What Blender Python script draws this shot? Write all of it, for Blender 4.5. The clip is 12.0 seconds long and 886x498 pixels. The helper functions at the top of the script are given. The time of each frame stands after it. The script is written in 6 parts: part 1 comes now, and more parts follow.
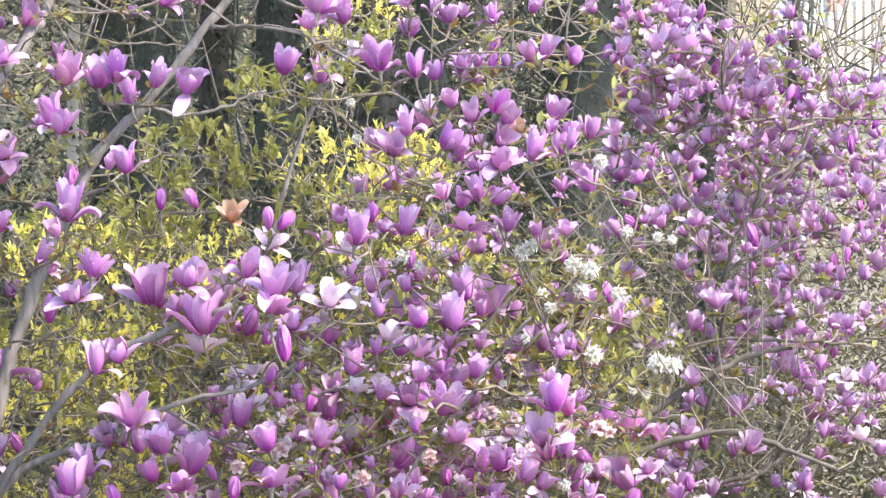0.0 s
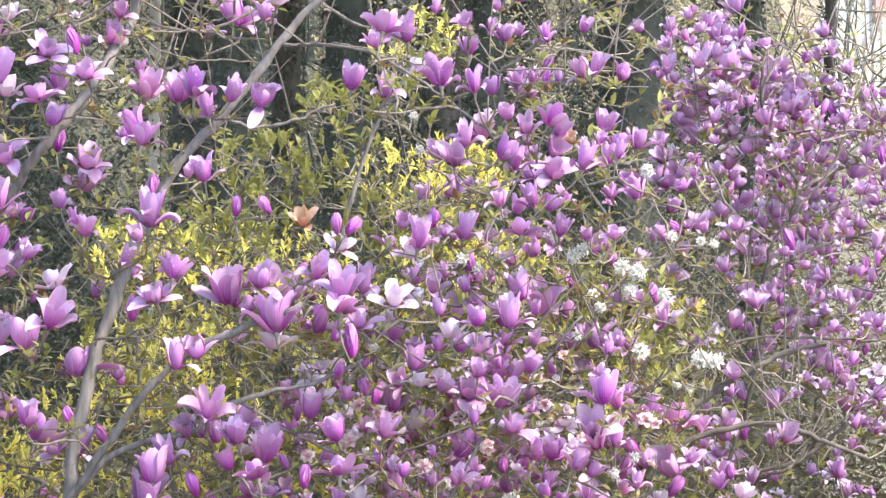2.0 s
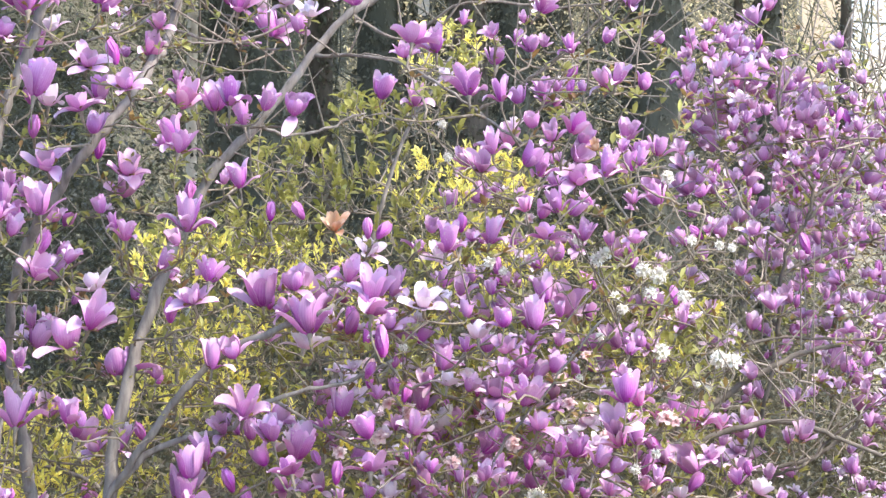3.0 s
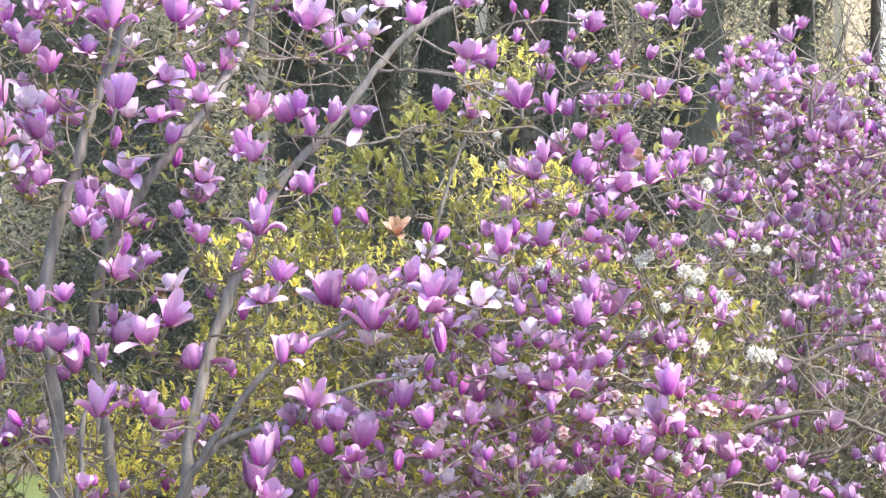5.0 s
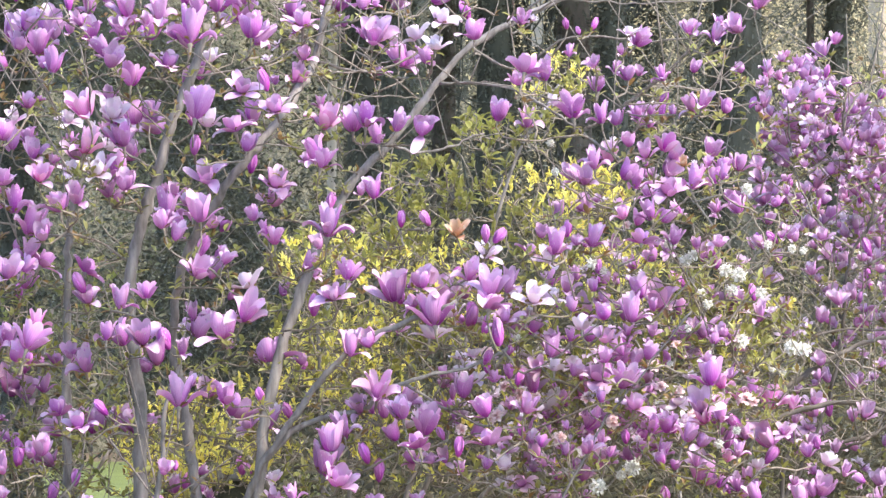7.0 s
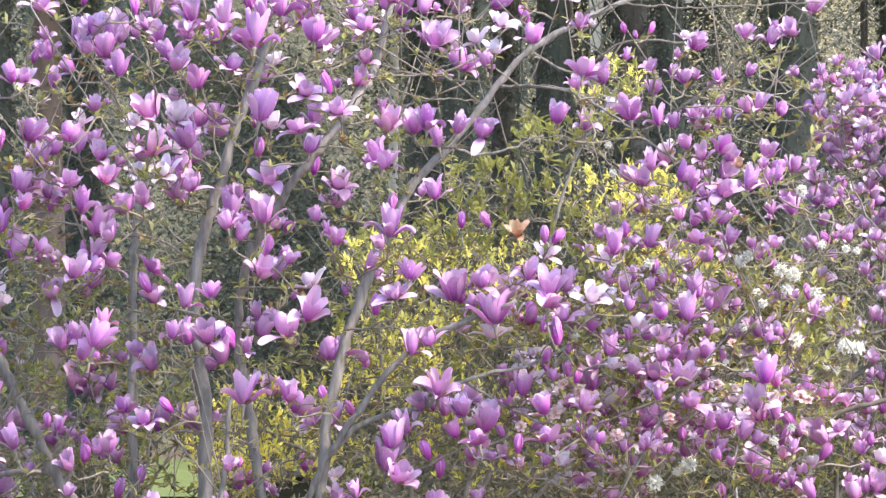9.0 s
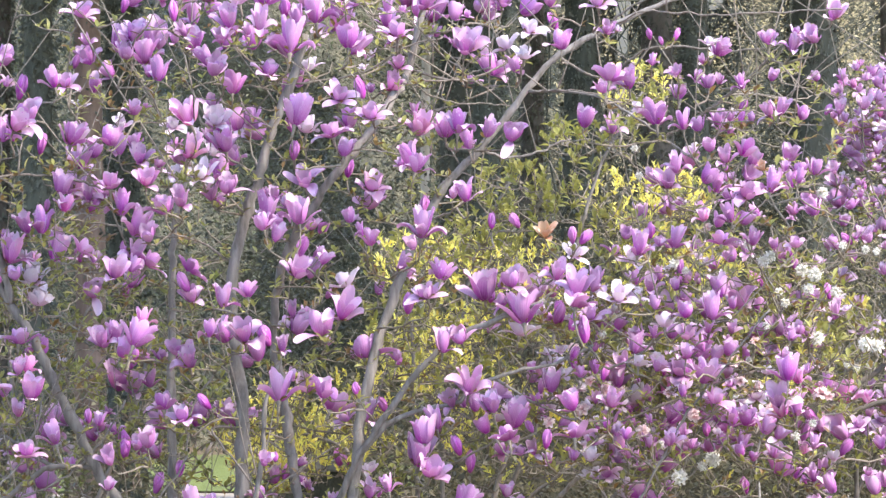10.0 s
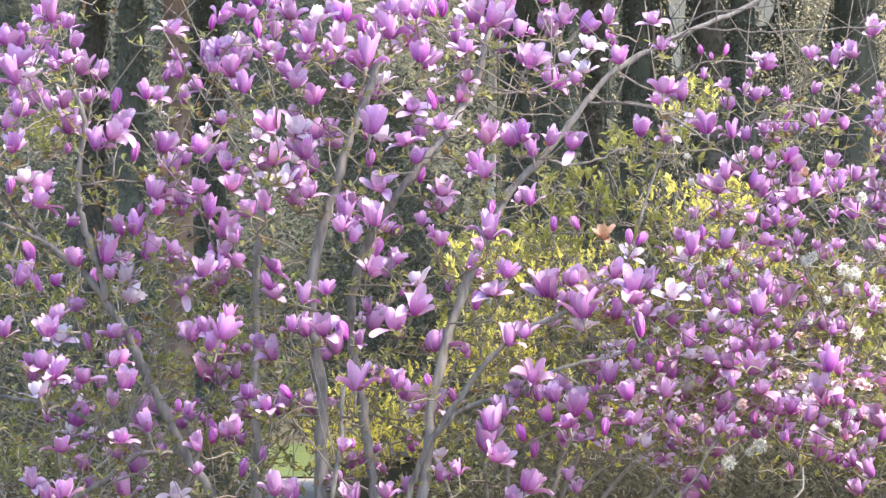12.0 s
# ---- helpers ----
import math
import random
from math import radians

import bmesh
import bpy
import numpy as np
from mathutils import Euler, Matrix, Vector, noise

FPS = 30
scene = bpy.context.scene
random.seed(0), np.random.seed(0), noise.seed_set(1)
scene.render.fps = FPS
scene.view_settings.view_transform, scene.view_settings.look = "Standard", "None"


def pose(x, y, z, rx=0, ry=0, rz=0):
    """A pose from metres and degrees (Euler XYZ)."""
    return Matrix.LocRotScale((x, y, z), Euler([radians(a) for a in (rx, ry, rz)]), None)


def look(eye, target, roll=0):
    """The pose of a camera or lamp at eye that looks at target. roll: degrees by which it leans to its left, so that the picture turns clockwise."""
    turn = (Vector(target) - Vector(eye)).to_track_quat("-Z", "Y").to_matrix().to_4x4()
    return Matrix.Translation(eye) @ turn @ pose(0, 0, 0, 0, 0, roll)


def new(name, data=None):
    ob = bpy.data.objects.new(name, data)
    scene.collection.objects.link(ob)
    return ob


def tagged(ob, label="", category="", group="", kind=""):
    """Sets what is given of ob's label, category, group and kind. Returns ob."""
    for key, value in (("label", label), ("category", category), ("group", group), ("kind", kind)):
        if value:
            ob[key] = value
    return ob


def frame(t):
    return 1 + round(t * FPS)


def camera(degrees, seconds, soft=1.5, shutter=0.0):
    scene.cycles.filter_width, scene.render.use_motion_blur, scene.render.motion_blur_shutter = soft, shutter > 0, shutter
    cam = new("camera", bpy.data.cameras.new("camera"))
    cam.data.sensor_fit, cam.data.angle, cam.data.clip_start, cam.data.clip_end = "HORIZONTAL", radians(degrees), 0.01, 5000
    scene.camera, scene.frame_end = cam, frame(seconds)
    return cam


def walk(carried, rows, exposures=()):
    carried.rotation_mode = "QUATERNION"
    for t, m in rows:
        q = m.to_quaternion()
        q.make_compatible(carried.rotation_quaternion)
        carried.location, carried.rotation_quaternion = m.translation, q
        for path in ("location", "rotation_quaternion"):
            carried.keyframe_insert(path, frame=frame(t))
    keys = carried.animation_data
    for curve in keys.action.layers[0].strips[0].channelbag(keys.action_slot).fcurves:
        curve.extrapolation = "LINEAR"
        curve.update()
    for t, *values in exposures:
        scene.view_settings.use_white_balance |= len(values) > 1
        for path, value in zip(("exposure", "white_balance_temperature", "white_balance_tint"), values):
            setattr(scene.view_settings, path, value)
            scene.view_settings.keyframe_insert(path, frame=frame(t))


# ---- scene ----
LENS = 0.91229
cam = camera(LENS, 12.0, soft=1.45)
# seconds, distance to the magnolias, aim x, aim z
PATH = [
    (0.0, 128.00, 0.0000, 1.2400),
    (0.5, 130.08, -0.0319, 1.2408),
    (1.0, 132.45, -0.0669, 1.2412),
    (1.5, 134.51, -0.1021, 1.2436),
    (2.0, 137.02, -0.1403, 1.2484),
    (2.5, 139.34, -0.1746, 1.2537),
    (3.0, 141.82, -0.2102, 1.2580),
    (5.0, 151.98, -0.3590, 1.2646),
    (5.5, 154.56, -0.3994, 1.2647),
    (6.0, 157.30, -0.4438, 1.2653),
    (6.5, 159.99, -0.4845, 1.2657),
    (7.0, 162.86, -0.5270, 1.2662),
    (9.0, 165.66, -0.7048, 1.2669),
    (9.5, 167.21, -0.7495, 1.2680),
    (10.0, 170.14, -0.7981, 1.2686),
    (10.5, 173.16, -0.8452, 1.2689),
    (11.0, 176.36, -0.8990, 1.2698),
    (11.5, 179.44, -0.9536, 1.2710),
    (12.0, 182.77, -1.0132, 1.2714),
]
EYE_X, EYE_Z = -0.70, 1.60
walk(cam, [(t, look((EYE_X, -d, EYE_Z), (ax, 0.0, az))) for t, d, ax, az in PATH], exposures=[(0.0, 2.14, 6950.0, 16.6), (12.0, 2.14, 6950.0, 16.6)])

# ---- light ----
SUN_AZ, SUN_EL = 118.0, 49.0     # degrees from +y towards +x, and above the horizon
world = bpy.data.worlds.new("world")
scene.world = world
world.use_nodes = True
wn = world.node_tree.nodes
sky = wn.new("ShaderNodeTexSky")
sky.sky_type = "NISHITA"
sky.sun_disc = False
sky.sun_elevation = radians(SUN_EL)
sky.sun_rotation = radians(SUN_AZ)
sky.dust_density = 0.8
sky.ozone_density = 1.6
wn["Background"].inputs["Strength"].default_value = 0.155
world.node_tree.links.new(sky.outputs["Color"], wn["Background"].inputs["Color"])
sun = new("sun", bpy.data.lights.new("sun", "SUN"))
sun.data.energy, sun.data.angle, sun.data.color = 1.75, radians(5.0), (1.0, 0.92, 0.80)
sun_from = Vector((math.sin(radians(SUN_AZ)) * math.cos(radians(SUN_EL)), math.cos(radians(SUN_AZ)) * math.cos(radians(SUN_EL)), math.sin(radians(SUN_EL))))
sun.matrix_world = look(sun_from * 60, (0, 0, 0))

# ---- materials ----


class Nodes:
    """A material with short words for its nodes."""

    def __init__(self, name):
        self.mat = bpy.data.materials.new(name)
        self.mat.use_nodes = True
        self.t = self.mat.node_tree
        self.t.nodes.clear()
        self.out = self.t.nodes.new("ShaderNodeOutputMaterial")

    def add(self, kind, **inputs):
        n = self.t.nodes.new(kind)
        for k, v in inputs.items():
            s = n.inputs[k.replace("_", " ")]
            if isinstance(v, bpy.types.NodeSocket):
                self.t.links.new(v, s)
            else:
                s.default_value = v
        return n

    def noise(self, scale, detail=3.0, rough=0.55, vector=None):
        n = self.add("ShaderNodeTexNoise", Scale=scale, Detail=detail, Roughness=rough)
        if vector:
            self.t.links.new(vector, n.inputs["Vector"])
        return n.outputs["Fac"]

    def ramp(self, fac, *stops):
        n = self.t.nodes.new("ShaderNodeValToRGB")
        e = n.color_ramp.elements
        while len(e) < len(stops):
            e.new(0.5)
        for el, (p, c) in zip(e, stops):
            el.position, el.color = p, (*c, 1)
        self.t.links.new(fac, n.inputs["Fac"])
        return n.outputs["Color"]

    def mix(self, fac, a, b, blend="MIX"):
        n = self.t.nodes.new("ShaderNodeMix")
        n.data_type, n.blend_type = "RGBA", blend
        for s, v in ((n.inputs["Factor"], fac), (n.inputs["A"], a), (n.inputs["B"], b)):
            if isinstance(v, bpy.types.NodeSocket):
                self.t.links.new(v, s)
            else:
                s.default_value = v if isinstance(v, (int, float)) else (*v, 1)
        return n.outputs["Result"]

    def math(self, op, a, b):
        n = self.t.nodes.new("ShaderNodeMath")
        n.operation = op
        for s, v in zip(n.inputs, (a, b)):
            if isinstance(v, bpy.types.NodeSocket):
                self.t.links.new(v, s)
            else:
                s.default_value = v
        return n.outputs[0]

    def vary(self, colour, rnd, hue, sat, val):
        """Shifts a colour a little by a random number from 0 to 1."""
        n = self.add("ShaderNodeHueSaturation", Color=colour)
        for key, spread, mid in (("Hue", hue, 0.5), ("Saturation", sat, 1.0), ("Value", val, 1.0)):
            wob = self.math("FRACT", self.math("MULTIPLY", rnd, {"Hue": 1.0, "Saturation": 7.31, "Value": 13.7}[key]), 0.0)
            self.t.links.new(self.math("ADD", self.math("MULTIPLY", self.math("SUBTRACT", wob, 0.5), spread), mid), n.inputs[key])
        return n.outputs["Color"]

    def done(self, shader):
        self.t.links.new(shader, self.out.inputs["Surface"])
        return self.mat

    def solid(self, colour, rough, bump=None, strength=0.3, dist=0.01):
        b = self.add("ShaderNodeBsdfPrincipled", Roughness=rough)
        self.t.links.new(colour, b.inputs["Base Color"])
        b.inputs["Specular IOR Level"].default_value = 0.3
        if bump:
            n = self.add("ShaderNodeBump", Strength=strength, Distance=dist, Height=bump)
            self.t.links.new(n.outputs["Normal"], b.inputs["Normal"])
        return self.done(b.outputs["BSDF"])

    def thin(self, colour, through_colour, share, rough=0.5):
        """A thin leaf or petal: what it reflects, and what shines through it."""
        b = self.add("ShaderNodeBsdfPrincipled", Roughness=rough)
        self.t.links.new(colour, b.inputs["Base Color"])
        b.inputs["Specular IOR Level"].default_value = 0.25
        tr = self.add("ShaderNodeBsdfTranslucent")
        self.t.links.new(through_colour, tr.inputs["Color"])
        m = self.add("ShaderNodeMixShader", Fac=share)
        self.t.links.new(b.outputs["BSDF"], m.inputs[1])
        self.t.links.new(tr.outputs["BSDF"], m.inputs[2])
        return self.done(m.outputs["Shader"])

    def random(self):
        return self.add("ShaderNodeObjectInfo").outputs["Random"]

    def island(self):
        return self.add("ShaderNodeNewGeometry").outputs["Random Per Island"]

    def place(self):
        return self.add("ShaderNodeTexCoord").outputs["Object"]

    def uv(self, axis):
        n = self.add("ShaderNodeSeparateXYZ", Vector=self.add("ShaderNodeTexCoord").outputs["UV"])
        return n.outputs[axis]


def petal_material(name, base, middle, tip, share):
    m = Nodes(name)
    along = m.uv("Y")
    vein = m.add("ShaderNodeTexWave", Scale=2.6, Distortion=3.0, Detail=3.0)
    vein.bands_direction = "X"
    m.t.links.new(m.add("ShaderNodeTexCoord").outputs["UV"], vein.inputs["Vector"])
    streak = m.math("MULTIPLY", m.math("SUBTRACT", vein.outputs["Fac"], 0.5), 0.17)
    cloud = m.math("MULTIPLY", m.math("SUBTRACT", m.noise(9.0, 2.0), 0.5), 0.35)
    rnd = m.math("FRACT", m.math("ADD", m.random(), m.island()), 0.0)
    wander = m.math("MULTIPLY", m.math("SUBTRACT", rnd, 0.5), 0.42)
    rim = m.math("MULTIPLY", m.math("POWER", m.math("ABSOLUTE", m.math("SUBTRACT", m.math("MULTIPLY", m.uv("X"), 2.0), 1.0), 0.0), 4.0), 0.13)
    fac = m.math("ADD", m.math("ADD", m.math("ADD", along, rim), streak), m.math("ADD", cloud, wander))
    colour = m.ramp(fac, (0.05, base), (0.42, middle), (0.95, tip))
    colour = m.vary(colour, rnd, 0.026, 0.24, 0.2)
    return m.thin(colour, colour, share, 0.6)


PURPLE = petal_material("petal_outside", (0.39, 0.073, 0.362), (0.567, 0.228, 0.548), (0.73, 0.45, 0.71), 0.42)
INSIDE = petal_material("petal_inside", (0.62, 0.32, 0.58), (0.70, 0.47, 0.67), (0.75, 0.61, 0.73), 0.40)
# Purple petals once more, paler: haze over the farther shrub put into the colour.
HAZED = petal_material("hazed_outside", (0.37, 0.115, 0.34), (0.56, 0.28, 0.54), (0.72, 0.48, 0.70), 0.40)
HAZED_INSIDE = petal_material("hazed_inside", (0.60, 0.36, 0.58), (0.69, 0.50, 0.68), (0.77, 0.65, 0.76), 0.40)
BUD = petal_material("bud_petal", (0.34, 0.05, 0.29), (0.50, 0.12, 0.46), (0.68, 0.30, 0.65), 0.3)
PALE = petal_material("pale_petal", (0.70, 0.44, 0.65), (0.78, 0.65, 0.77), (0.82, 0.77, 0.82), 0.42)
ROSE = petal_material("rosy_petal", (0.54, 0.07, 0.36), (0.72, 0.24, 0.56), (0.83, 0.50, 0.73), 0.4)
FADED = petal_material("faded_petal", (0.55, 0.26, 0.16), (0.70, 0.44, 0.26), (0.80, 0.62, 0.48), 0.35)
WHITE = petal_material("white_petal", (0.70, 0.72, 0.52), (0.80, 0.80, 0.73), (0.84, 0.83, 0.78), 0.35)
PINK = petal_material("pink_petal", (0.84, 0.50, 0.50), (0.87, 0.62, 0.63), (0.90, 0.79, 0.77), 0.4)


def leaf_material(name, dark, light, share, by_object=False):
    m = Nodes(name)
    rnd = m.random() if by_object else m.island()
    colour = m.ramp(m.math("ADD", m.math("MULTIPLY", m.island(), 0.75), m.math("MULTIPLY", m.noise(2.3, 2.0, vector=m.place()), 0.35)), (0.1, dark), (0.9, light))
    colour = m.vary(colour, rnd, 0.03, 0.2, 0.3)
    return m.thin(colour, m.mix(0.5, colour, light), share, 0.45)


YOUNG = leaf_material("young_leaf", (0.13, 0.145, 0.05), (0.38, 0.37, 0.115), 0.45)
# Golden young leaves, their colour raised to stand for sun on them.
GOLD = leaf_material("sunlit_golden_leaf", (0.66, 0.58, 0.09), (0.98, 0.92, 0.30), 0.55)
OLIVE = leaf_material("olive_leaf", (0.14, 0.16, 0.055), (0.45, 0.45, 0.16), 0.45)
DULL = leaf_material("dull_azalea_leaf", (0.085, 0.105, 0.04), (0.27, 0.285, 0.10), 0.4)
RUSSET = leaf_material("russet_leaf", (0.15, 0.09, 0.04), (0.30, 0.20, 0.085), 0.4)
# Near black: the dark of gaps between the front leaves is put into colour.
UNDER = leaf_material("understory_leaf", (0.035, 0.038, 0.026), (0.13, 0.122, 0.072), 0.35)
# Darker copy of the understory leaf: shade among the trunks put into colour.
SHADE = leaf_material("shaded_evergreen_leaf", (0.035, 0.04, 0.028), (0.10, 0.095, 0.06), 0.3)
FAR = leaf_material("far_leaf", (0.06, 0.068, 0.052), (0.115, 0.12, 0.088), 0.3)
NEEDLE = leaf_material("cypress_scale", (0.07, 0.078, 0.06), (0.15, 0.155, 0.118), 0.3)
# Blue-green leaf for the left background, its shade painted into the colour.
DEEP = leaf_material("shade_darkened_evergreen_leaf", (0.05, 0.06, 0.048), (0.108, 0.12, 0.095), 0.35)
# Straw brown, darkened for the dark gaps behind the golden tufts.
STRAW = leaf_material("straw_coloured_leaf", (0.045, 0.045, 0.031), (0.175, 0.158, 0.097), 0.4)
# Pale warm tan: sunlight on the far shrubs is put into this colour.
TAN = leaf_material("sunlit_tan_leaf", (0.19, 0.16, 0.095), (0.50, 0.42, 0.25), 0.4)
FIELD = leaf_material("far_olive_leaf", (0.034, 0.044, 0.024), (0.11, 0.122, 0.065), 0.4)


def bark(name, dark, light, scale, depth):
    m = Nodes(name)
    p = m.add("ShaderNodeMapping", Vector=m.place(), Scale=(scale, scale, scale * 0.22)).outputs["Vector"]
    ridge = m.noise(1.0, 5.0, 0.62, p)
    patch = m.noise(3.0, 2.0, 0.5, m.place())
    c = m.ramp(ridge, (0.30, dark), (0.72, light))
    c = m.mix(m.math("MULTIPLY", patch, 0.45), c, tuple(0.5 * (a + b) for a, b in zip(dark, light)))
    c = m.vary(c, m.random(), 0.02, 0.2, 0.25)
    return m.solid(c, 0.85, ridge, 0.6, depth)


BARK = bark("magnolia_bark", (0.072, 0.066, 0.060), (0.315, 0.295, 0.27), 48.0, 0.005)
TWIG = bark("twig_bark", (0.10, 0.088, 0.074), (0.33, 0.29, 0.24), 120.0, 0.001)
TRUNK = bark("conifer_bark", (0.055, 0.05, 0.042), (0.17, 0.15, 0.125), 26.0, 0.012)
MOSSY = bark("mossy_bark", (0.04, 0.046, 0.036), (0.12, 0.125, 0.095), 22.0, 0.012)
PALE_BARK = bark("pale_flaking_bark", (0.30, 0.26, 0.20), (0.74, 0.68, 0.56), 14.0, 0.006)
RUDDY = bark("ruddy_bark", (0.11, 0.075, 0.058), (0.30, 0.21, 0.16), 24.0, 0.012)


def ground_material(name, dark, light, scale):
    m = Nodes(name)
    f = m.math("ADD", m.math("MULTIPLY", m.noise(scale, 6.0, 0.6, m.place()), 0.6), m.math("MULTIPLY", m.noise(scale * 0.08, 3.0, 0.5, m.place()), 0.4))
    return m.solid(m.ramp(f, (0.35, dark), (0.68, light)), 0.9, f, 0.7, 0.03)


SOIL = ground_material("leaf_litter_soil", (0.06, 0.045, 0.03), (0.20, 0.15, 0.09), 14.0)
TURF = ground_material("turf", (0.07, 0.095, 0.02), (0.17, 0.205, 0.047), 40.0)
PAVED = ground_material("pale_paving", (0.20, 0.17, 0.125), (0.33, 0.285, 0.215), 9.0)
# Wide noise mixes in warm tan patches, dappled sun painted on the hedge.
hm = Nodes("sun_dappled_hedge")
h_fine, h_dapple = hm.noise(26.0, 4.0, 0.7, hm.place()), hm.noise(1.6, 4.0, 0.65, hm.place())
HEDGE = hm.solid(hm.mix(h_dapple, hm.ramp(h_fine, (0.36, (0.05, 0.057, 0.045)), (0.66, (0.12, 0.125, 0.095))), hm.ramp(h_fine, (0.36, (0.088, 0.082, 0.056)), (0.66, (0.19, 0.175, 0.115)))), 0.9, h_fine, 0.7, 0.05)
DARK_STONE = ground_material("dark_green_grey_stone", (0.035, 0.04, 0.03), (0.11, 0.115, 0.085), 22.0)
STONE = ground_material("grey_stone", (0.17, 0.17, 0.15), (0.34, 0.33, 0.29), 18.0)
RENDERED = ground_material("cream_render", (0.33, 0.28, 0.21), (0.45, 0.39, 0.30), 1.2)
PINK_FRAME = ground_material("pinkish_brown_paint", (0.34, 0.22, 0.19), (0.46, 0.32, 0.28), 5.0)
WHITE_PAINT = ground_material("white_paint", (0.60, 0.56, 0.50), (0.72, 0.69, 0.63), 3.0)
gm = Nodes("window_glass")
g = gm.add("ShaderNodeBsdfPrincipled", Roughness=0.06, Base_Color=(0.42, 0.50, 0.56, 1))
GLASS = gm.done(g.outputs["BSDF"])

# ---- meshes ----


class Soup:
    """Vertices, faces, their material numbers and one UV a vertex, gathered into a mesh."""

    def __init__(self):
        self.v, self.f, self.m, self.uv = [], [], [], []

    def grid(self, pts, rows, cols, mat=0, uvs=None, flip=False):
        o = len(self.v)
        self.v += [tuple(p) for p in pts]
        self.uv += uvs if uvs else [(0.5, 0.5)] * len(pts)
        for i in range(rows - 1):
            for j in range(cols - 1):
                a = o + i * cols + j
                q = (a, a + 1, a + cols + 1, a + cols)
                self.f.append(q[::-1] if flip else q)
                self.m.append(mat)

    def tube(self, pts, radii, sides=6, mat=0):
        """A round, tapered tube along points, closed at both ends."""
        pts = np.asarray(pts, float)
        tan = np.gradient(pts, axis=0)
        tan /= np.linalg.norm(tan, axis=1)[:, None] + 1e-12
        side = np.cross(tan[0], (0.31, 0.87, 0.12))
        o = len(self.v)
        for i, (p, t, r) in enumerate(zip(pts, tan, radii)):
            side = side - t * np.dot(side, t)
            side /= np.linalg.norm(side) + 1e-12
            up = np.cross(t, side)
            for k in range(sides):
                a = 2 * math.pi * k / sides
                self.v.append(tuple(p + r * (math.cos(a) * side + math.sin(a) * up)))
                self.uv.append((k / sides, i / len(pts)))
        n = len(pts)
        for i in range(n - 1):
            for k in range(sides):
                a, b = o + i * sides + k, o + i * sides + (k + 1) % sides
                self.f.append((a, b, b + sides, a + sides))
                self.m.append(mat)
        self.f += [tuple(range(o + sides - 1, o - 1, -1)), tuple(range(o + (n - 1) * sides, o + n * sides))]
        self.m += [mat, mat]

    def box(self, x0, x1, y0, y1, z0, z1, mat=0):
        o = len(self.v)
        self.v += [(x, y, z) for z in (z0, z1) for y in (y0, y1) for x in (x0, x1)]
        self.uv += [(0.5, 0.5)] * 8
        for q in ((0, 2, 3, 1), (4, 5, 7, 6), (0, 1, 5, 4), (2, 6, 7, 3), (0, 4, 6, 2), (1, 3, 7, 5)):
            self.f.append(tuple(o + i for i in q))
            self.m.append(mat)

    def mesh(self, name, mats, smooth=True):
        me = bpy.data.meshes.new(name)
        me.from_pydata(self.v, [], self.f)
        for m in mats:
            me.materials.append(m)
        me.polygons.foreach_set("material_index", self.m)
        me.polygons.foreach_set("use_smooth", [smooth] * len(self.f))
        lay = me.uv_layers.new(name="UVMap")
        vi = np.empty(len(me.loops), dtype=np.int32)
        me.loops.foreach_get("vertex_index", vi)
        lay.data.foreach_set("uv", np.asarray(self.uv, dtype=np.float32)[vi].ravel())
        me.update()
        return me


def part(name, mesh, parent, label="", m=None, kind=""):
    ob = new(name, mesh)
    if m is not None:
        ob.matrix_basis = m
    if parent:
        ob.parent = parent
    return tagged(ob, label=label, kind=kind)


def thing(name, label, category, group="", at=(0, 0, 0)):
    ob = new(name)
    ob.location = at
    ob.empty_display_size = 0.1
    return tagged(ob, label, category, group)


def smooth_line(pts, per=6):
    """A Catmull-Rom line through points."""
    p = np.asarray(pts, float)
    p = np.vstack([2 * p[0] - p[1], p, 2 * p[-1] - p[-2]])
    out = []
    for i in range(1, len(p) - 2):
        for k in range(per):
            t = k / per
            out.append(0.5 * (2 * p[i] + (p[i + 1] - p[i - 1]) * t + (2 * p[i - 1] - 5 * p[i] + 4 * p[i + 1] - p[i + 2]) * t * t + (3 * p[i] - p[i - 1] - 3 * p[i + 1] + p[i + 2]) * t ** 3))
    out.append(p[-2])
    return np.array(out)


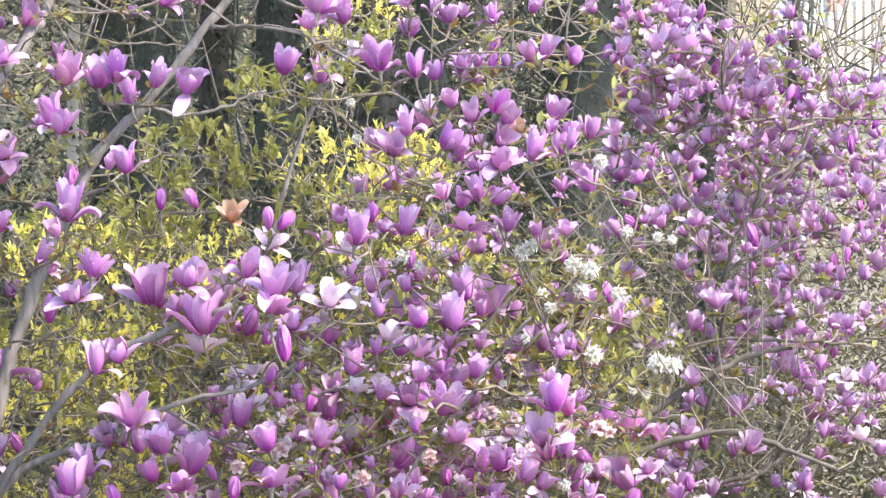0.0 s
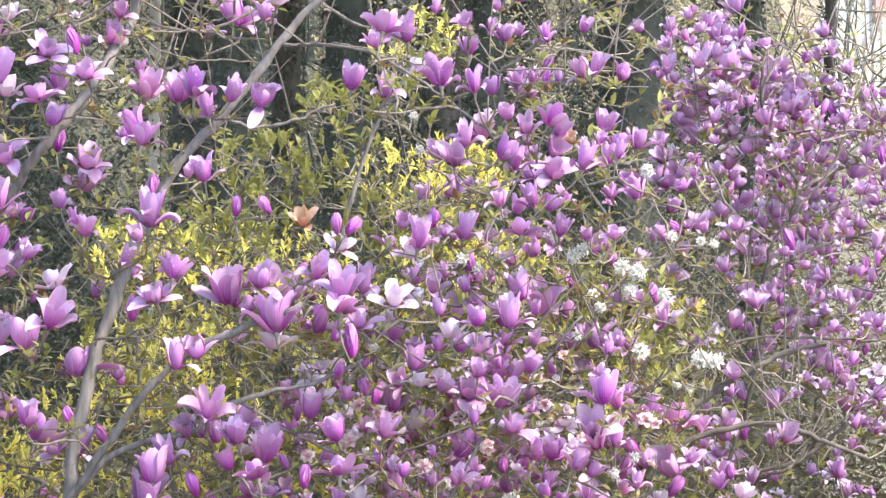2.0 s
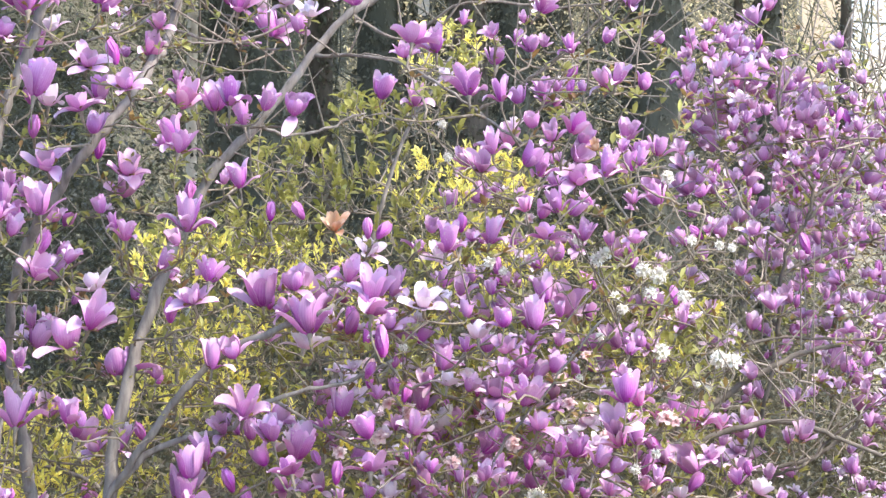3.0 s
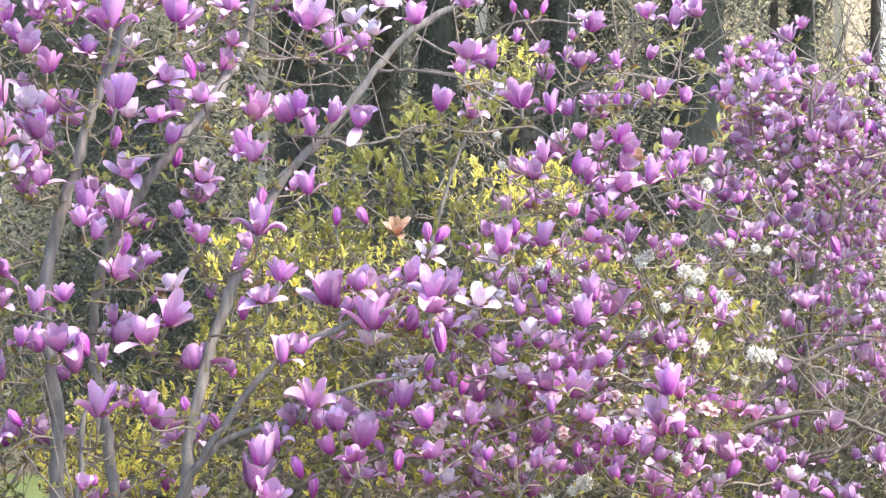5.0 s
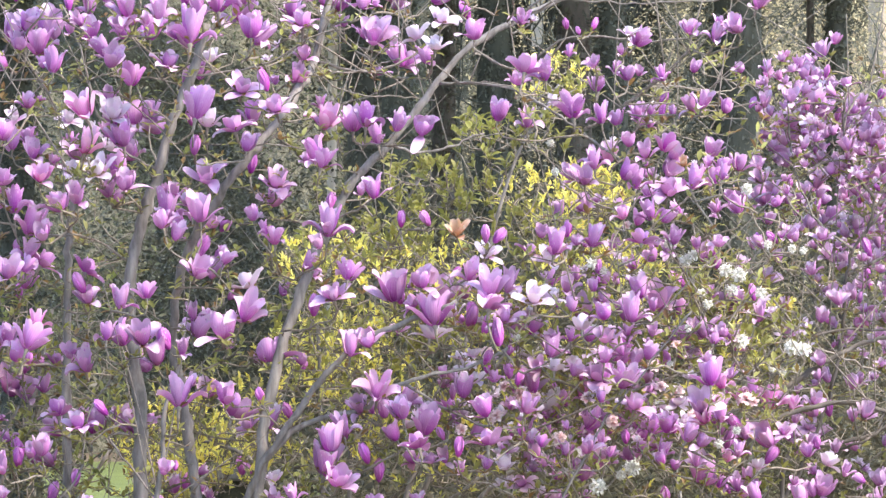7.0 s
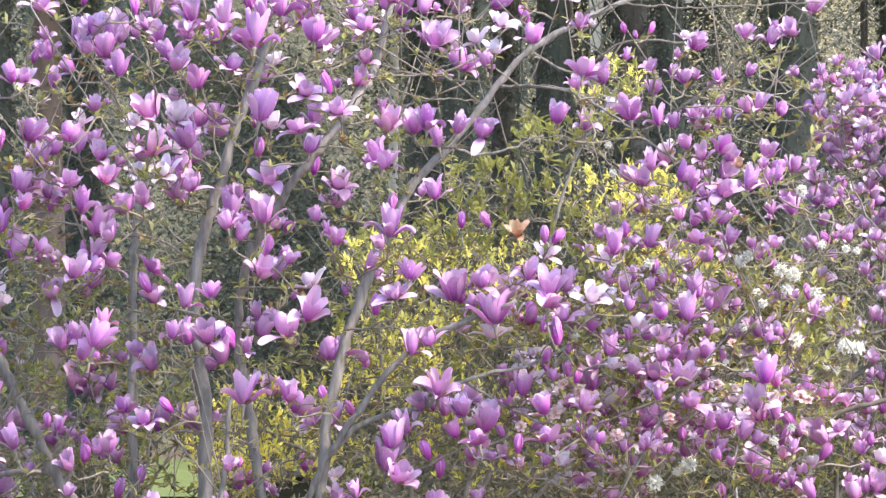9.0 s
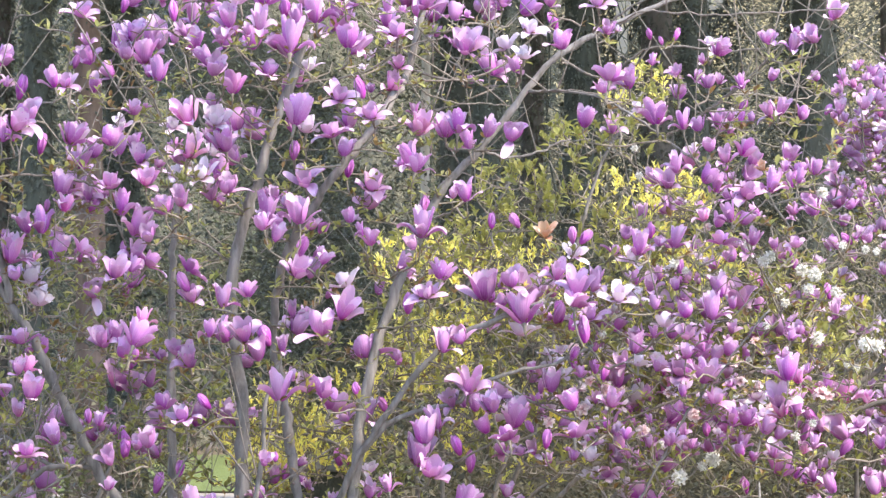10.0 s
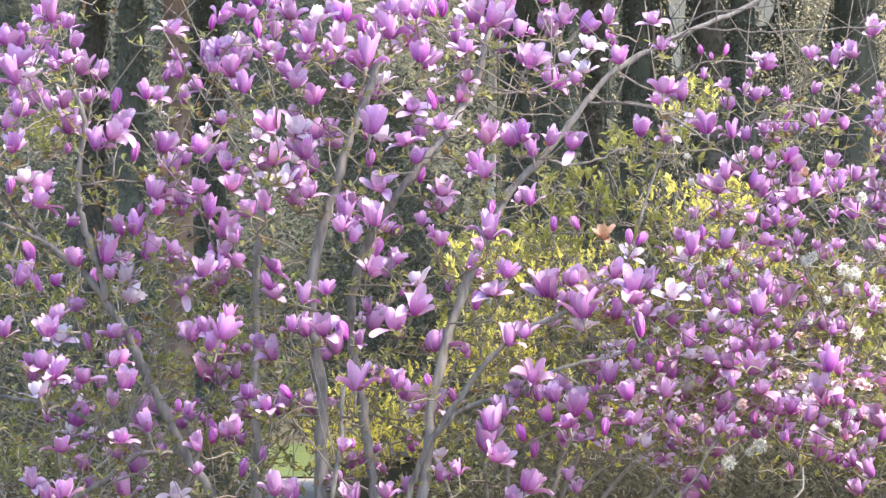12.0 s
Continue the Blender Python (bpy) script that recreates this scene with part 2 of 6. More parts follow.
def petal(s, rng, length, width, turn, r0, angles, curl, outer=0, inner=1, twist=0.0):
    """One petal of two skins: it leaves the base at radius r0, and its slope from the axis runs through angles (degrees)."""
    nu, nv = 8, 6
    rows, z, r = [], 0.0, r0
    last = 0.0
    for i in range(nu):
        t = (0.0, 0.14, 0.30, 0.47, 0.64, 0.80, 0.93, 1.0)[i]
        a = radians(float(np.interp(t, np.linspace(0, 1, len(angles)), angles)))
        if i:
            r += math.sin(a) * length * (t - last)
            z += math.cos(a) * length * (t - last)
        last = t
        w = width * 0.5 * (0.30 + 0.70 * math.sin(min(1.0, t / 0.58) * math.pi / 2) ** 1.2 if t < 0.58 else (1 - ((t - 0.58) / 0.435) ** 2.3) ** 0.55)
        rows.append((r, z, w, a, t))
    ripple = [rng.uniform(-1, 1) for _ in range(4)]
    lop, notch = rng.uniform(-0.16, 0.16) * width, rng.uniform(0.0, 0.07) * length
    for skin, (mat, off) in enumerate(((outer, 0.0), (inner, -0.012))):
        pts, uvs = [], []
        for r, z, w, a, t in rows:
            for j in range(nv):
                s_ = 2 * j / (nv - 1) - 1
                phi = s_ * radians(curl)
                across = w * math.sin(phi) / math.sin(radians(curl))
                inward = w * (1 - math.cos(phi)) / math.sin(radians(curl))
                wave = 0.05 * length * t * (ripple[0] * math.sin(3 * s_ + ripple[1] * 3) + ripple[2] * s_ + 0.5 * ripple[3] * math.sin(9 * t + 4 * s_))
                across += lop * t * t
                depth = -inward + off * (1 - 0.6 * t) + wave
                rr = r + depth * math.cos(a)
                zz = z - depth * math.sin(a) - (notch * (1 - abs(s_)) if t > 0.9 else 0.0)
                ang = radians(turn + twist * t)
                pts.append((rr * math.cos(ang) - across * math.sin(ang), rr * math.sin(ang) + across * math.cos(ang), zz))
                uvs.append((0.5 + 0.5 * s_, t))
        s.grid(pts, nu, nv, mat, uvs, flip=skin == 1)


def flower_mesh(kind, seed):
    """A magnolia flower one unit wide, with its base at the origin and its axis along z. Returns the mesh and its height."""
    rng = random.Random(seed)
    s = Soup()
    if kind == "bud":
        for k in range(6):
            petal(s, rng, rng.uniform(0.84, 1.08), 0.50, 60 * k + rng.uniform(-14, 14), 0.03 if k % 2 else 0.06, (52, 20, 0, -12, -26 + rng.uniform(-4, 14)), 64, twist=rng.uniform(-10, 10))
    elif kind == "goblet":
        loose = rng.uniform(2, 21)
        for k in range(6):
            petal(s, rng, rng.uniform(0.82, 1.16), rng.uniform(0.38, 0.54), 60 * k + rng.uniform(-18, 18), 0.04 if k % 2 else 0.09, (66, 38, 18, 7 + 0.5 * loose, -2 + loose + rng.uniform(-8, 12), -4 + loose + rng.uniform(-16, 40)), 46, twist=rng.uniform(-20, 20))
        for k in range(rng.choice((0, 1, 1, 2))):
            flop = rng.uniform(0, 60)
            petal(s, rng, rng.uniform(0.7, 1.0), rng.uniform(0.32, 0.46), rng.uniform(0, 360), 0.08, (86, 66, 42 + 0.6 * flop, 46 + flop, 60 + 1.3 * flop), 34, twist=rng.uniform(-24, 24))
    elif kind == "half":
        for k in range(5):
            flare = rng.uniform(-8, 26)
            petal(s, rng, rng.uniform(0.85, 1.15), rng.uniform(0.44, 0.58), 72 * k + rng.uniform(-15, 15), 0.03, (66, 44, 26, 16 + flare * 0.4, 10 + flare * 0.8, 10 + flare * 1.3), 46, twist=rng.uniform(-14, 14))
        for k in range(3):
            flare = rng.uniform(5, 85)
            petal(s, rng, rng.uniform(0.85, 1.12), rng.uniform(0.40, 0.54), 120 * k + 30 + rng.uniform(-30, 30), 0.09, (86, 62, 30 + flare * 0.3, 22 + flare * 0.6, 18 + flare, 20 + flare * 1.3), 40, twist=rng.uniform(-18, 18))
    else:
        for k in range(4):
            petal(s, rng, rng.uniform(0.75, 1.0), 0.56, 90 * k + rng.uniform(-18, 18), 0.03, (80, 46, 18, 6, rng.uniform(-8, 24)), 46)
        for k in range(5):
            flop = rng.uniform(-24, 34)
            petal(s, rng, rng.uniform(0.85, 1.15), rng.uniform(0.44, 0.58), 72 * k + rng.uniform(-22, 22), 0.06, (86, 66, 50 + flop, 56 + flop * 1.3, 70 + flop * 1.6), 32, twist=rng.uniform(-26, 26))
    v = np.array(s.v)
    core = v[:576] if kind == "goblet" else v
    wide = 0.5 * (np.ptp(core[:, 0]) + np.ptp(core[:, 1])) * {"half": 0.90, "open": 0.83}.get(kind, 0.97)
    s.v = [tuple(p) for p in v / wide]
    tall = float(np.ptp(core[:, 2]) / wide)
    aspect = {"bud": rng.uniform(1.8, 2.3), "goblet": rng.uniform(1.05, 1.35), "half": rng.uniform(0.80, 1.0)}.get(kind, tall)
    s.v = [(x, y, z * aspect / tall) for x, y, z in s.v]
    return s, aspect


def petals_of(s, name, mats):
    """The single petals of a flower, each a mesh of its own."""
    out = []
    for k in range(len(s.v) // 96):
        p = Soup()
        p.v, p.uv = s.v[96 * k:96 * k + 96], s.uv[96 * k:96 * k + 96]
        p.f = [tuple(i - 96 * k for i in f) for f in s.f[70 * k:70 * k + 70]]
        p.m = s.m[70 * k:70 * k + 70]
        out.append(p.mesh(name, mats))
    return out


def stalk_mesh():
    """The green-brown receptacle with its bud scales and a short stalk, for a flower one unit wide."""
    s = Soup()
    s.tube([(0, 0, -0.34), (0.008, 0, -0.2), (0, 0, -0.07), (0, 0, 0.0), (0, 0, 0.06)], [0.034, 0.04, 0.05, 0.085, 0.03], 7, 0)
    rng = random.Random(4)
    for k in range(3):
        petal(s, rng, 0.26, 0.12, 120 * k + 20, 0.05, (40, 55, 75), 40, 1, 1)
    return s.mesh("flower_stalk", [TWIG, RUSSET])


SKINS = {"purple": (PURPLE, INSIDE), "bud": (BUD, PURPLE), "pale": (PALE, PALE), "rosy": (ROSE, INSIDE), "faded": (FADED, FADED), "lilac": (HAZED, HAZED_INSIDE)}
LOOKS = {"bud": ("bud", "bud"), "goblet": ("goblet", "purple"), "half": ("half", "purple"), "open": ("open", "purple"),
         "pale": ("open", "pale"), "rosy": ("half", "rosy"), "faded": ("half", "faded"), "lilac_goblet": ("goblet", "lilac"), "lilac_half": ("half", "lilac"), "lilac_open": ("open", "lilac")}
PETAL_LABEL = {"bud": "closed dark purple magnolia bud", "goblet": "goblet-shaped purple magnolia flower", "half": "half-open purple magnolia flower", "open": "wide open purple and pale pink magnolia flower",
               "pale": "pale, nearly white open magnolia flower", "rosy": "rosy pink magnolia flower", "faded": "faded, browning magnolia flower",
               "lilac_goblet": "small goblet-shaped magnolia flower, its purple paled for haze", "lilac_half": "small half-open magnolia flower, its purple paled for haze", "lilac_open": "small open magnolia flower, its purple paled for haze"}
FLOWERS = {}
ALL_SKINS = [mat for pair in SKINS.values() for mat in pair]
for n_look, (look_name, (shape, skin)) in enumerate(LOOKS.items()):
    for n_var in range(8):
        soup_f, tall = flower_mesh(shape, 31 * n_look + n_var)
        FLOWERS[look_name, n_var] = (soup_f, petals_of(soup_f, "petal_" + look_name, SKINS[skin]), tall, 2 * list(SKINS).index(skin))
STALK = stalk_mesh()


def leaf(s, base, along, up, length, width, mat=0, fold=0.25):
    """A folded, pointed leaf of six faces, bent a little downwards."""
    along, up = Vector(along).normalized(), Vector(up)
    side = along.cross(up)
    if side.length < 1e-4:
        side = along.orthogonal()
    side.normalize()
    nrm = side.cross(along)
    base = Vector(base)
    pts = []
    for t, w in ((0.0, 0.06), (0.33, 0.85), (0.68, 0.9), (1.0, 0.04)):
        mid = base + along * (length * t) - nrm * (length * 0.16 * t * t)
        for k in (-1, 0, 1):
            pts.append(mid + side * (k * w * width * 0.5) + nrm * (abs(k) * w * width * fold))
    s.grid(pts, 4, 3, mat)


def tuft_mesh(name, seed, count, length, width, spread, mats):
    """Young leaves in uneven pairs along a short bent shoot, base at the origin."""
    rng = random.Random(seed)
    s = Soup()
    tall = 1.5 * length
    bend = Vector((rng.uniform(-0.3, 0.3), rng.uniform(-0.3, 0.3), 0))
    s.tube([(0, 0, -0.012), bend * tall * 0.25 + Vector((0, 0, 0.5 * tall)), bend * tall + Vector((0, 0, tall))], [0.0016, 0.0012, 0.0006], 4, 1)
    for k in range(count):
        a = 2.4 * k + rng.uniform(-0.7, 0.7)
        f = rng.uniform(0.1, 1.0)
        tip = radians(rng.uniform(*spread)) * (1.25 - 0.6 * f)
        d = Vector((math.cos(a) * math.sin(tip), math.sin(a) * math.sin(tip), math.cos(tip)))
        leaf(s, bend * tall * f * f + Vector((0, 0, tall * f)), d, (0, 0, 1), length * rng.uniform(0.55, 1.15), width * rng.uniform(0.75, 1.25))
    return s.mesh(name, mats)


def turned(rng, tilt):
    """A random small lean and a random turn about the axis."""
    return Euler((radians(rng.uniform(-tilt, tilt)), radians(rng.uniform(-tilt, tilt)), rng.uniform(0, 6.28))).to_matrix().to_4x4()


# ---- shrubs ----


class Shrub:
    """A woody shrub: limbs, then what the twigs carry, then the twigs that join them."""

    def __init__(self, name, label, category, at, seed, lilac=False):
        self.root = thing(name, label, category, at=at)
        self.at, self.lilac = np.array(at), lilac
        self.rng = random.Random(seed)
        self.nodes, self.thick, self.ends, self.blooms = [], [], [], []
        self.masses = [Soup() for _ in range(8)]
        self.clear = ()      # openings (x0, x1, z0, z1) of the crown

    def limb(self, r0, r1, *pts):
        line = smooth_line(pts, 6)
        n = len(line)
        jit = np.array([[self.rng.gauss(0, 1) for _ in range(3)] for _ in range(n)]) * 0.0024
        jit[0] = 0
        line = line + jit
        rad = np.linspace(r0 * 0.88, r1, n) * (1 + np.array([self.rng.uniform(-0.12, 0.12) + (0.22 if self.rng.random() < 0.12 else 0.0) for _ in range(n)]))
        s = Soup()
        s.tube(line - self.at, rad, 10 if r0 > 0.007 else 6)
        # Lilac shrub's thick limbs get darker bark: their shade is put into colour.
        part("limb", s.mesh("limb", [(TRUNK if self.lilac else BARK) if r0 > 0.005 else TWIG]), self.root)
        for p, r in list(zip(line, rad))[2:]:
            self.nodes.append(p)
            self.thick.append(r)

    def bloom(self, look_name, x, y, z, width, lean, single=False):
        # Flowers of the farther shrub take the petal colours paled for haze.
        if self.lilac and look_name in ("goblet", "half", "open"):
            look_name = "lilac_" + look_name
            width *= 0.98
        soup_f, petals, tall, skin = FLOWERS[look_name, self.rng.randrange(8)]
        tilt = Euler((radians(self.rng.uniform(-20, 46)), radians(lean + self.rng.gauss(0, 13)), 0)).to_matrix()
        axis = tilt @ Vector((0, 0, 1))
        base = Vector((x, y, z)) - axis * (0.5 * tall * width)
        m = Matrix.Translation(base - Vector(self.at)) @ tilt.to_4x4() @ Matrix.Rotation(self.rng.uniform(0, 6.28), 4, "Z") @ Matrix.Diagonal((width, width, width * self.rng.uniform(0.92, 1.1), 1))
        if single:
            ob = part("flower", STALK, self.root, PETAL_LABEL[look_name], m)
            for p in petals:
                part("petal", p, ob)
        else:
            g = self.masses[self.rng.randrange(len(self.masses))]
            o = len(g.v)
            g.v += [tuple(m @ Vector(v)) for v in soup_f.v]
            g.uv += soup_f.uv
            g.f += [tuple(i + o for i in f) for f in soup_f.f]
            g.m += [i + skin for i in soup_f.m]
        foot = np.array(base - axis * (0.3 * width))
        self.ends.append((foot, np.array(-axis), 0.0021))
        self.blooms.append((x, z, width))

    def blooms_at(self, look_name, *rows):
        for x, y, z, w, lean in rows:
            y, w = y - 0.12, w * 0.94
            self.bloom(look_name, x, y, z, w, lean, True)
            if look_name != "bud" and self.rng.random() < 0.3:
                a, mate = self.rng.uniform(0, 6.28), self.rng.choice(("goblet", "half", "half", "open", "bud", "pale"))
                self.bloom(mate, x + 0.6 * w * math.cos(a), y + self.rng.uniform(0.08, 0.2), z + 0.5 * w * math.sin(a), w * (0.32 if mate == "bud" else self.rng.uniform(0.55, 0.8)), lean + self.rng.uniform(-30, 30))

    def in_opening(self, x, z):
        return any(x0 < x < x1 and z0 < z < z1 for x0, x1, z0, z1 in self.clear)

    def scatter(self, count, cx, cz, rx, rz, y0, y1, size, looks="goblet goblet half half half open bud pale"):
        """More flowers where none is yet, within an ellipse of the plan's height view."""
        looks = looks.split()
        left = count
        while left > 0:
            a, r = self.rng.uniform(0, 6.28), math.sqrt(self.rng.random())
            x, z, y = cx + rx * r * math.cos(a), cz + rz * r * math.sin(a), self.rng.uniform(y0, y1)
            if self.in_opening(x, z):
                left -= 0.2
                continue
            lean = self.rng.uniform(-28, 28)
            for _ in range(self.rng.choice((1, 1, 2, 3, 4))):
                name = self.rng.choice(looks)
                w = self.rng.uniform(*size) * self.rng.choice((0.75, 1.0, 1.0, 1.2, 1.4))
                if all((x - bx) ** 2 + (z - bz) ** 2 > (0.24 * (w + bw)) ** 2 for bx, bz, bw in self.blooms[-400:]):
                    self.bloom(name, x, y, z, w * (0.5 if name == "bud" else 1.0), lean + self.rng.uniform(-25, 25))
                left -= 1
                x += self.rng.uniform(0.35, 0.9) * w * self.rng.choice((-1, 1))
                z += self.rng.uniform(-0.6, 0.6) * w
                y += self.rng.uniform(-0.5, 0.5) * w

    def shoots(self, count, cx, cz, rx, rz, y0, y1):
        """Ends of bare or leafy twigs within an ellipse."""
        for _ in range(count):
            a, r = self.rng.uniform(0, 6.28), math.sqrt(self.rng.random())
            p = np.array((cx + rx * r * math.cos(a), self.rng.uniform(y0, y1), cz + rz * r * math.sin(a)))
            if self.in_opening(p[0], p[2]) and self.rng.random() < 0.75:
                continue
            self.ends.append((p, np.array((self.rng.uniform(-0.7, 0.7), self.rng.uniform(-0.4, 0.4), -1.0)), 0.0012))

    def wands(self, count, reach, spread=45):
        """Long, slender, nearly straight shoots that rise from the limbs."""
        wood = list(self.nodes)
        for _ in range(count):
            p = wood[self.rng.randrange(len(wood))]
            a = radians(self.rng.uniform(-spread, spread))
            d = np.array((math.sin(a), self.rng.uniform(-0.3, 0.3), math.cos(a)))
            ln = self.rng.uniform(*reach)
            if self.in_opening(*(p + d * ln)[[0, 2]]):
                continue
            bow = np.array((self.rng.uniform(-1, 1), self.rng.uniform(-1, 1), 0)) * 0.12 * ln
            t = np.linspace(0, 1, 9)[:, None]
            line = p + d * ln * t + bow * (t * t)
            s = Soup()
            s.tube(line - self.at, np.linspace(self.rng.uniform(0.0016, 0.0030), 0.0009, 9), 5)
            part("shoot", s.mesh("shoot", [TWIG]), self.root)
            self.nodes += list(line[2:])

    def grow(self, leaves=0.0, leaf_mats=(), leaf_size=0.03):
        """Twigs from every end to the nearest wood, the nearest ends first, and young leaves along them."""
        nodes = np.array(self.nodes)
        thick = list(self.thick)
        order = sorted(self.ends, key=lambda e: float(np.min(np.linalg.norm(nodes - e[0], axis=1))))
        wood, foliage = Soup(), [Soup() for _ in leaf_mats]
        for p, back, r in order:
            d = nodes - p
            dist = np.linalg.norm(d, axis=1)
            cost = dist * (1.0 + 0.9 * np.clip(d[:, 2] / (dist + 1e-6) + 0.15, 0, 1.2))
            cost = np.where(dist < 0.015, 9, cost)
            q = nodes[int(np.argmin(cost))]
            gap = float(np.linalg.norm(q - p))
            b = p + back / (np.linalg.norm(back) + 1e-9) * gap * 0.42
            c = q + (p - q) * 0.25 + np.array((self.rng.uniform(-1, 1), self.rng.uniform(-1, 1), self.rng.uniform(0, 1))) * gap * 0.12
            n = max(4, min(12, int(gap / 0.025)))
            t = np.linspace(0, 1, n)[:, None]
            line = (1 - t) ** 3 * p + 3 * (1 - t) ** 2 * t * b + 3 * (1 - t) * t * t * c + t ** 3 * q
            line[1:-1] += np.array([[self.rng.gauss(0, 1) for _ in range(3)] for _ in range(n - 2)]) * min(0.004, gap * 0.02)
            wood.tube(line - self.at, np.linspace(r, r + 0.0014 + 0.003 * min(1, gap), n) * (0.8 if self.lilac else 1.0), 5)
            nodes = np.vstack([nodes, line[1:-1]])
            for i in range(n):
                if leaf_mats and self.rng.random() < leaves:
                    s = foliage[min(len(leaf_mats) - 1, int(self.rng.random() ** 2.0 * len(leaf_mats)))]
                    for _ in range(self.rng.choice((1, 2, 3, 3))):
                        dvec = Vector((self.rng.uniform(-1, 1), self.rng.uniform(-1, 1), self.rng.uniform(-0.1, 1.3)))
                        ln = leaf_size * self.rng.uniform(0.55, 1.25)
                        leaf(s, line[i] - self.at, dvec, (self.rng.uniform(-.4, .4), self.rng.uniform(-.4, .4), 1), ln, ln * self.rng.uniform(0.34, 0.5))
        for g in self.masses:
            if g.f:
                part("blossom", g.mesh("blossom", ALL_SKINS), self.root, "smaller flowers deeper in the shrub", kind="stuff")
        part("twig_growth", wood.mesh("twig_growth", [TWIG]), self.root, kind="stuff")
        for s, mat in zip(foliage, leaf_mats):
            if s.f:
                part("foliage", s.mesh("foliage", [mat]), self.root, kind="stuff")
        self.nodes = list(nodes)


magnolia_left = Shrub("magnolia", "multi-stemmed magnolia shrub with scattered purple flowers", "shrub", (-1.73, 0.10, 0.0), 3)
magnolia_left.limb(0.0214, 0.0121, (-1.733, 0.099, -0.015), (-1.744, 0.109, 0.248), (-1.748, 0.118, 0.416), (-1.860, 0.127, 0.602), (-1.935, 0.136, 0.750), (-2.009, 0.145, 0.899), (-2.049, 0.155, 0.992), (-2.103, 0.164, 1.074), (-2.171, 0.173, 1.167), (-2.266, 0.182, 1.249), (-2.362, 0.191, 1.329))
magnolia_left.limb(0.0103, 0.0056, (-2.350, 0.190, 1.319), (-2.407, 0.086, 1.384), (-2.453, -0.018, 1.440), (-2.537, -0.123, 1.515))
magnolia_left.limb(0.0084, 0.0046, (-2.266, 0.182, 1.249), (-2.359, 0.119, 1.313), (-2.471, 0.055, 1.353), (-2.542, -0.009, 1.366))
magnolia_left.limb(0.0131, 0.0074, (-2.120, 0.166, 1.098), (-2.144, 0.143, 1.209), (-2.169, 0.120, 1.276), (-2.201, 0.096, 1.384), (-2.213, 0.073, 1.492), (-2.192, 0.050, 1.691), (-2.228, 0.027, 1.793))
magnolia_left.limb(0.0140, 0.0074, (-1.875, 0.233, -0.020), (-2.133, 0.178, 0.245), (-2.232, 0.124, 0.416), (-2.118, 0.069, 0.520), (-2.014, 0.014, 0.595), (-1.910, -0.041, 0.606))
magnolia_left.limb(0.0093, 0.0056, (-1.860, 0.127, 0.602), (-2.001, 0.174, 0.610), (-2.105, 0.222, 0.678), (-2.294, 0.269, 0.759), (-2.483, 0.316, 0.784))
magnolia_left.limb(0.0046, 0.0028, (-2.526, -0.110, 1.506), (-2.412, -0.016, 1.644), (-2.305, 0.078, 1.710), (-2.206, 0.172, 1.729))
magnolia_left.limb(0.0047, 0.0028, (-2.305, 0.078, 1.710), (-2.382, 0.135, 1.872), (-2.272, 0.192, 1.803), (-2.144, 0.250, 1.692))
magnolia_left.limb(0.0046, 0.0028, (-2.212, 0.076, 1.479), (-2.044, 0.063, 1.496), (-1.913, 0.050, 1.477), (-1.801, 0.037, 1.440))
magnolia_left.limb(0.0064, 0.0028, (-1.872, 0.051, -0.013), (-2.129, 0.052, 0.272), (-2.229, 0.054, 0.455), (-2.099, 0.056, 0.604), (-2.034, 0.058, 0.752), (-2.025, 0.059, 0.882))
magnolia_left.limb(0.0064, 0.0028, (-1.842, 0.112, -0.015), (-2.056, 0.117, 0.281), (-2.139, 0.123, 0.471), (-1.990, 0.128, 0.546), (-1.860, 0.134, 0.657), (-1.767, 0.139, 0.806))
magnolia_main = Shrub("magnolia", "grey-stemmed magnolia shrub full of purple goblet flowers", "shrub", (-1.26, 0.00, 0.0), 4)
magnolia_main.limb(0.0278, 0.0131, (-1.299, 0.025, -0.011), (-1.380, 0.036, 0.261), (-1.411, 0.048, 0.436), (-1.415, 0.060, 0.603), (-1.412, 0.071, 0.789), (-1.431, 0.083, 0.938), (-1.446, 0.095, 1.049), (-1.439, 0.107, 1.216), (-1.403, 0.118, 1.365), (-1.366, 0.130, 1.477), (-1.324, 0.142, 1.626), (-1.264, 0.154, 1.775), (-1.223, 0.165, 1.924))
magnolia_main.limb(0.0205, 0.0095, (-1.247, 0.088, -0.014), (-1.239, 0.100, 0.259), (-1.236, 0.111, 0.435), (-1.254, 0.123, 0.602), (-1.283, 0.134, 0.788), (-1.313, 0.145, 0.974), (-1.309, 0.120, 1.123), (-1.264, 0.050, 1.290), (-1.190, -0.040, 1.405), (-1.108, -0.080, 1.527), (-1.011, -0.040, 1.641), (-0.946, 0.080, 1.739), (-0.905, 0.190, 1.815), (-0.869, 0.225, 1.962), (-0.836, 0.237, 2.093))
magnolia_main.limb(0.0256, 0.0065, (-1.209, -0.094, -0.006), (-1.120, -0.070, 0.254), (-1.085, -0.045, 0.421), (-1.063, -0.021, 0.606), (-1.043, 0.004, 0.791), (-0.999, 0.028, 0.976), (-0.928, 0.053, 1.180), (-0.869, 0.077, 1.328), (-0.789, 0.102, 1.468), (-0.686, 0.126, 1.570), (-0.556, 0.150, 1.738), (-0.444, 0.175, 1.859), (-0.276, 0.199, 1.953), (-0.070, 0.224, 2.046), (0.136, 0.248, 2.149))
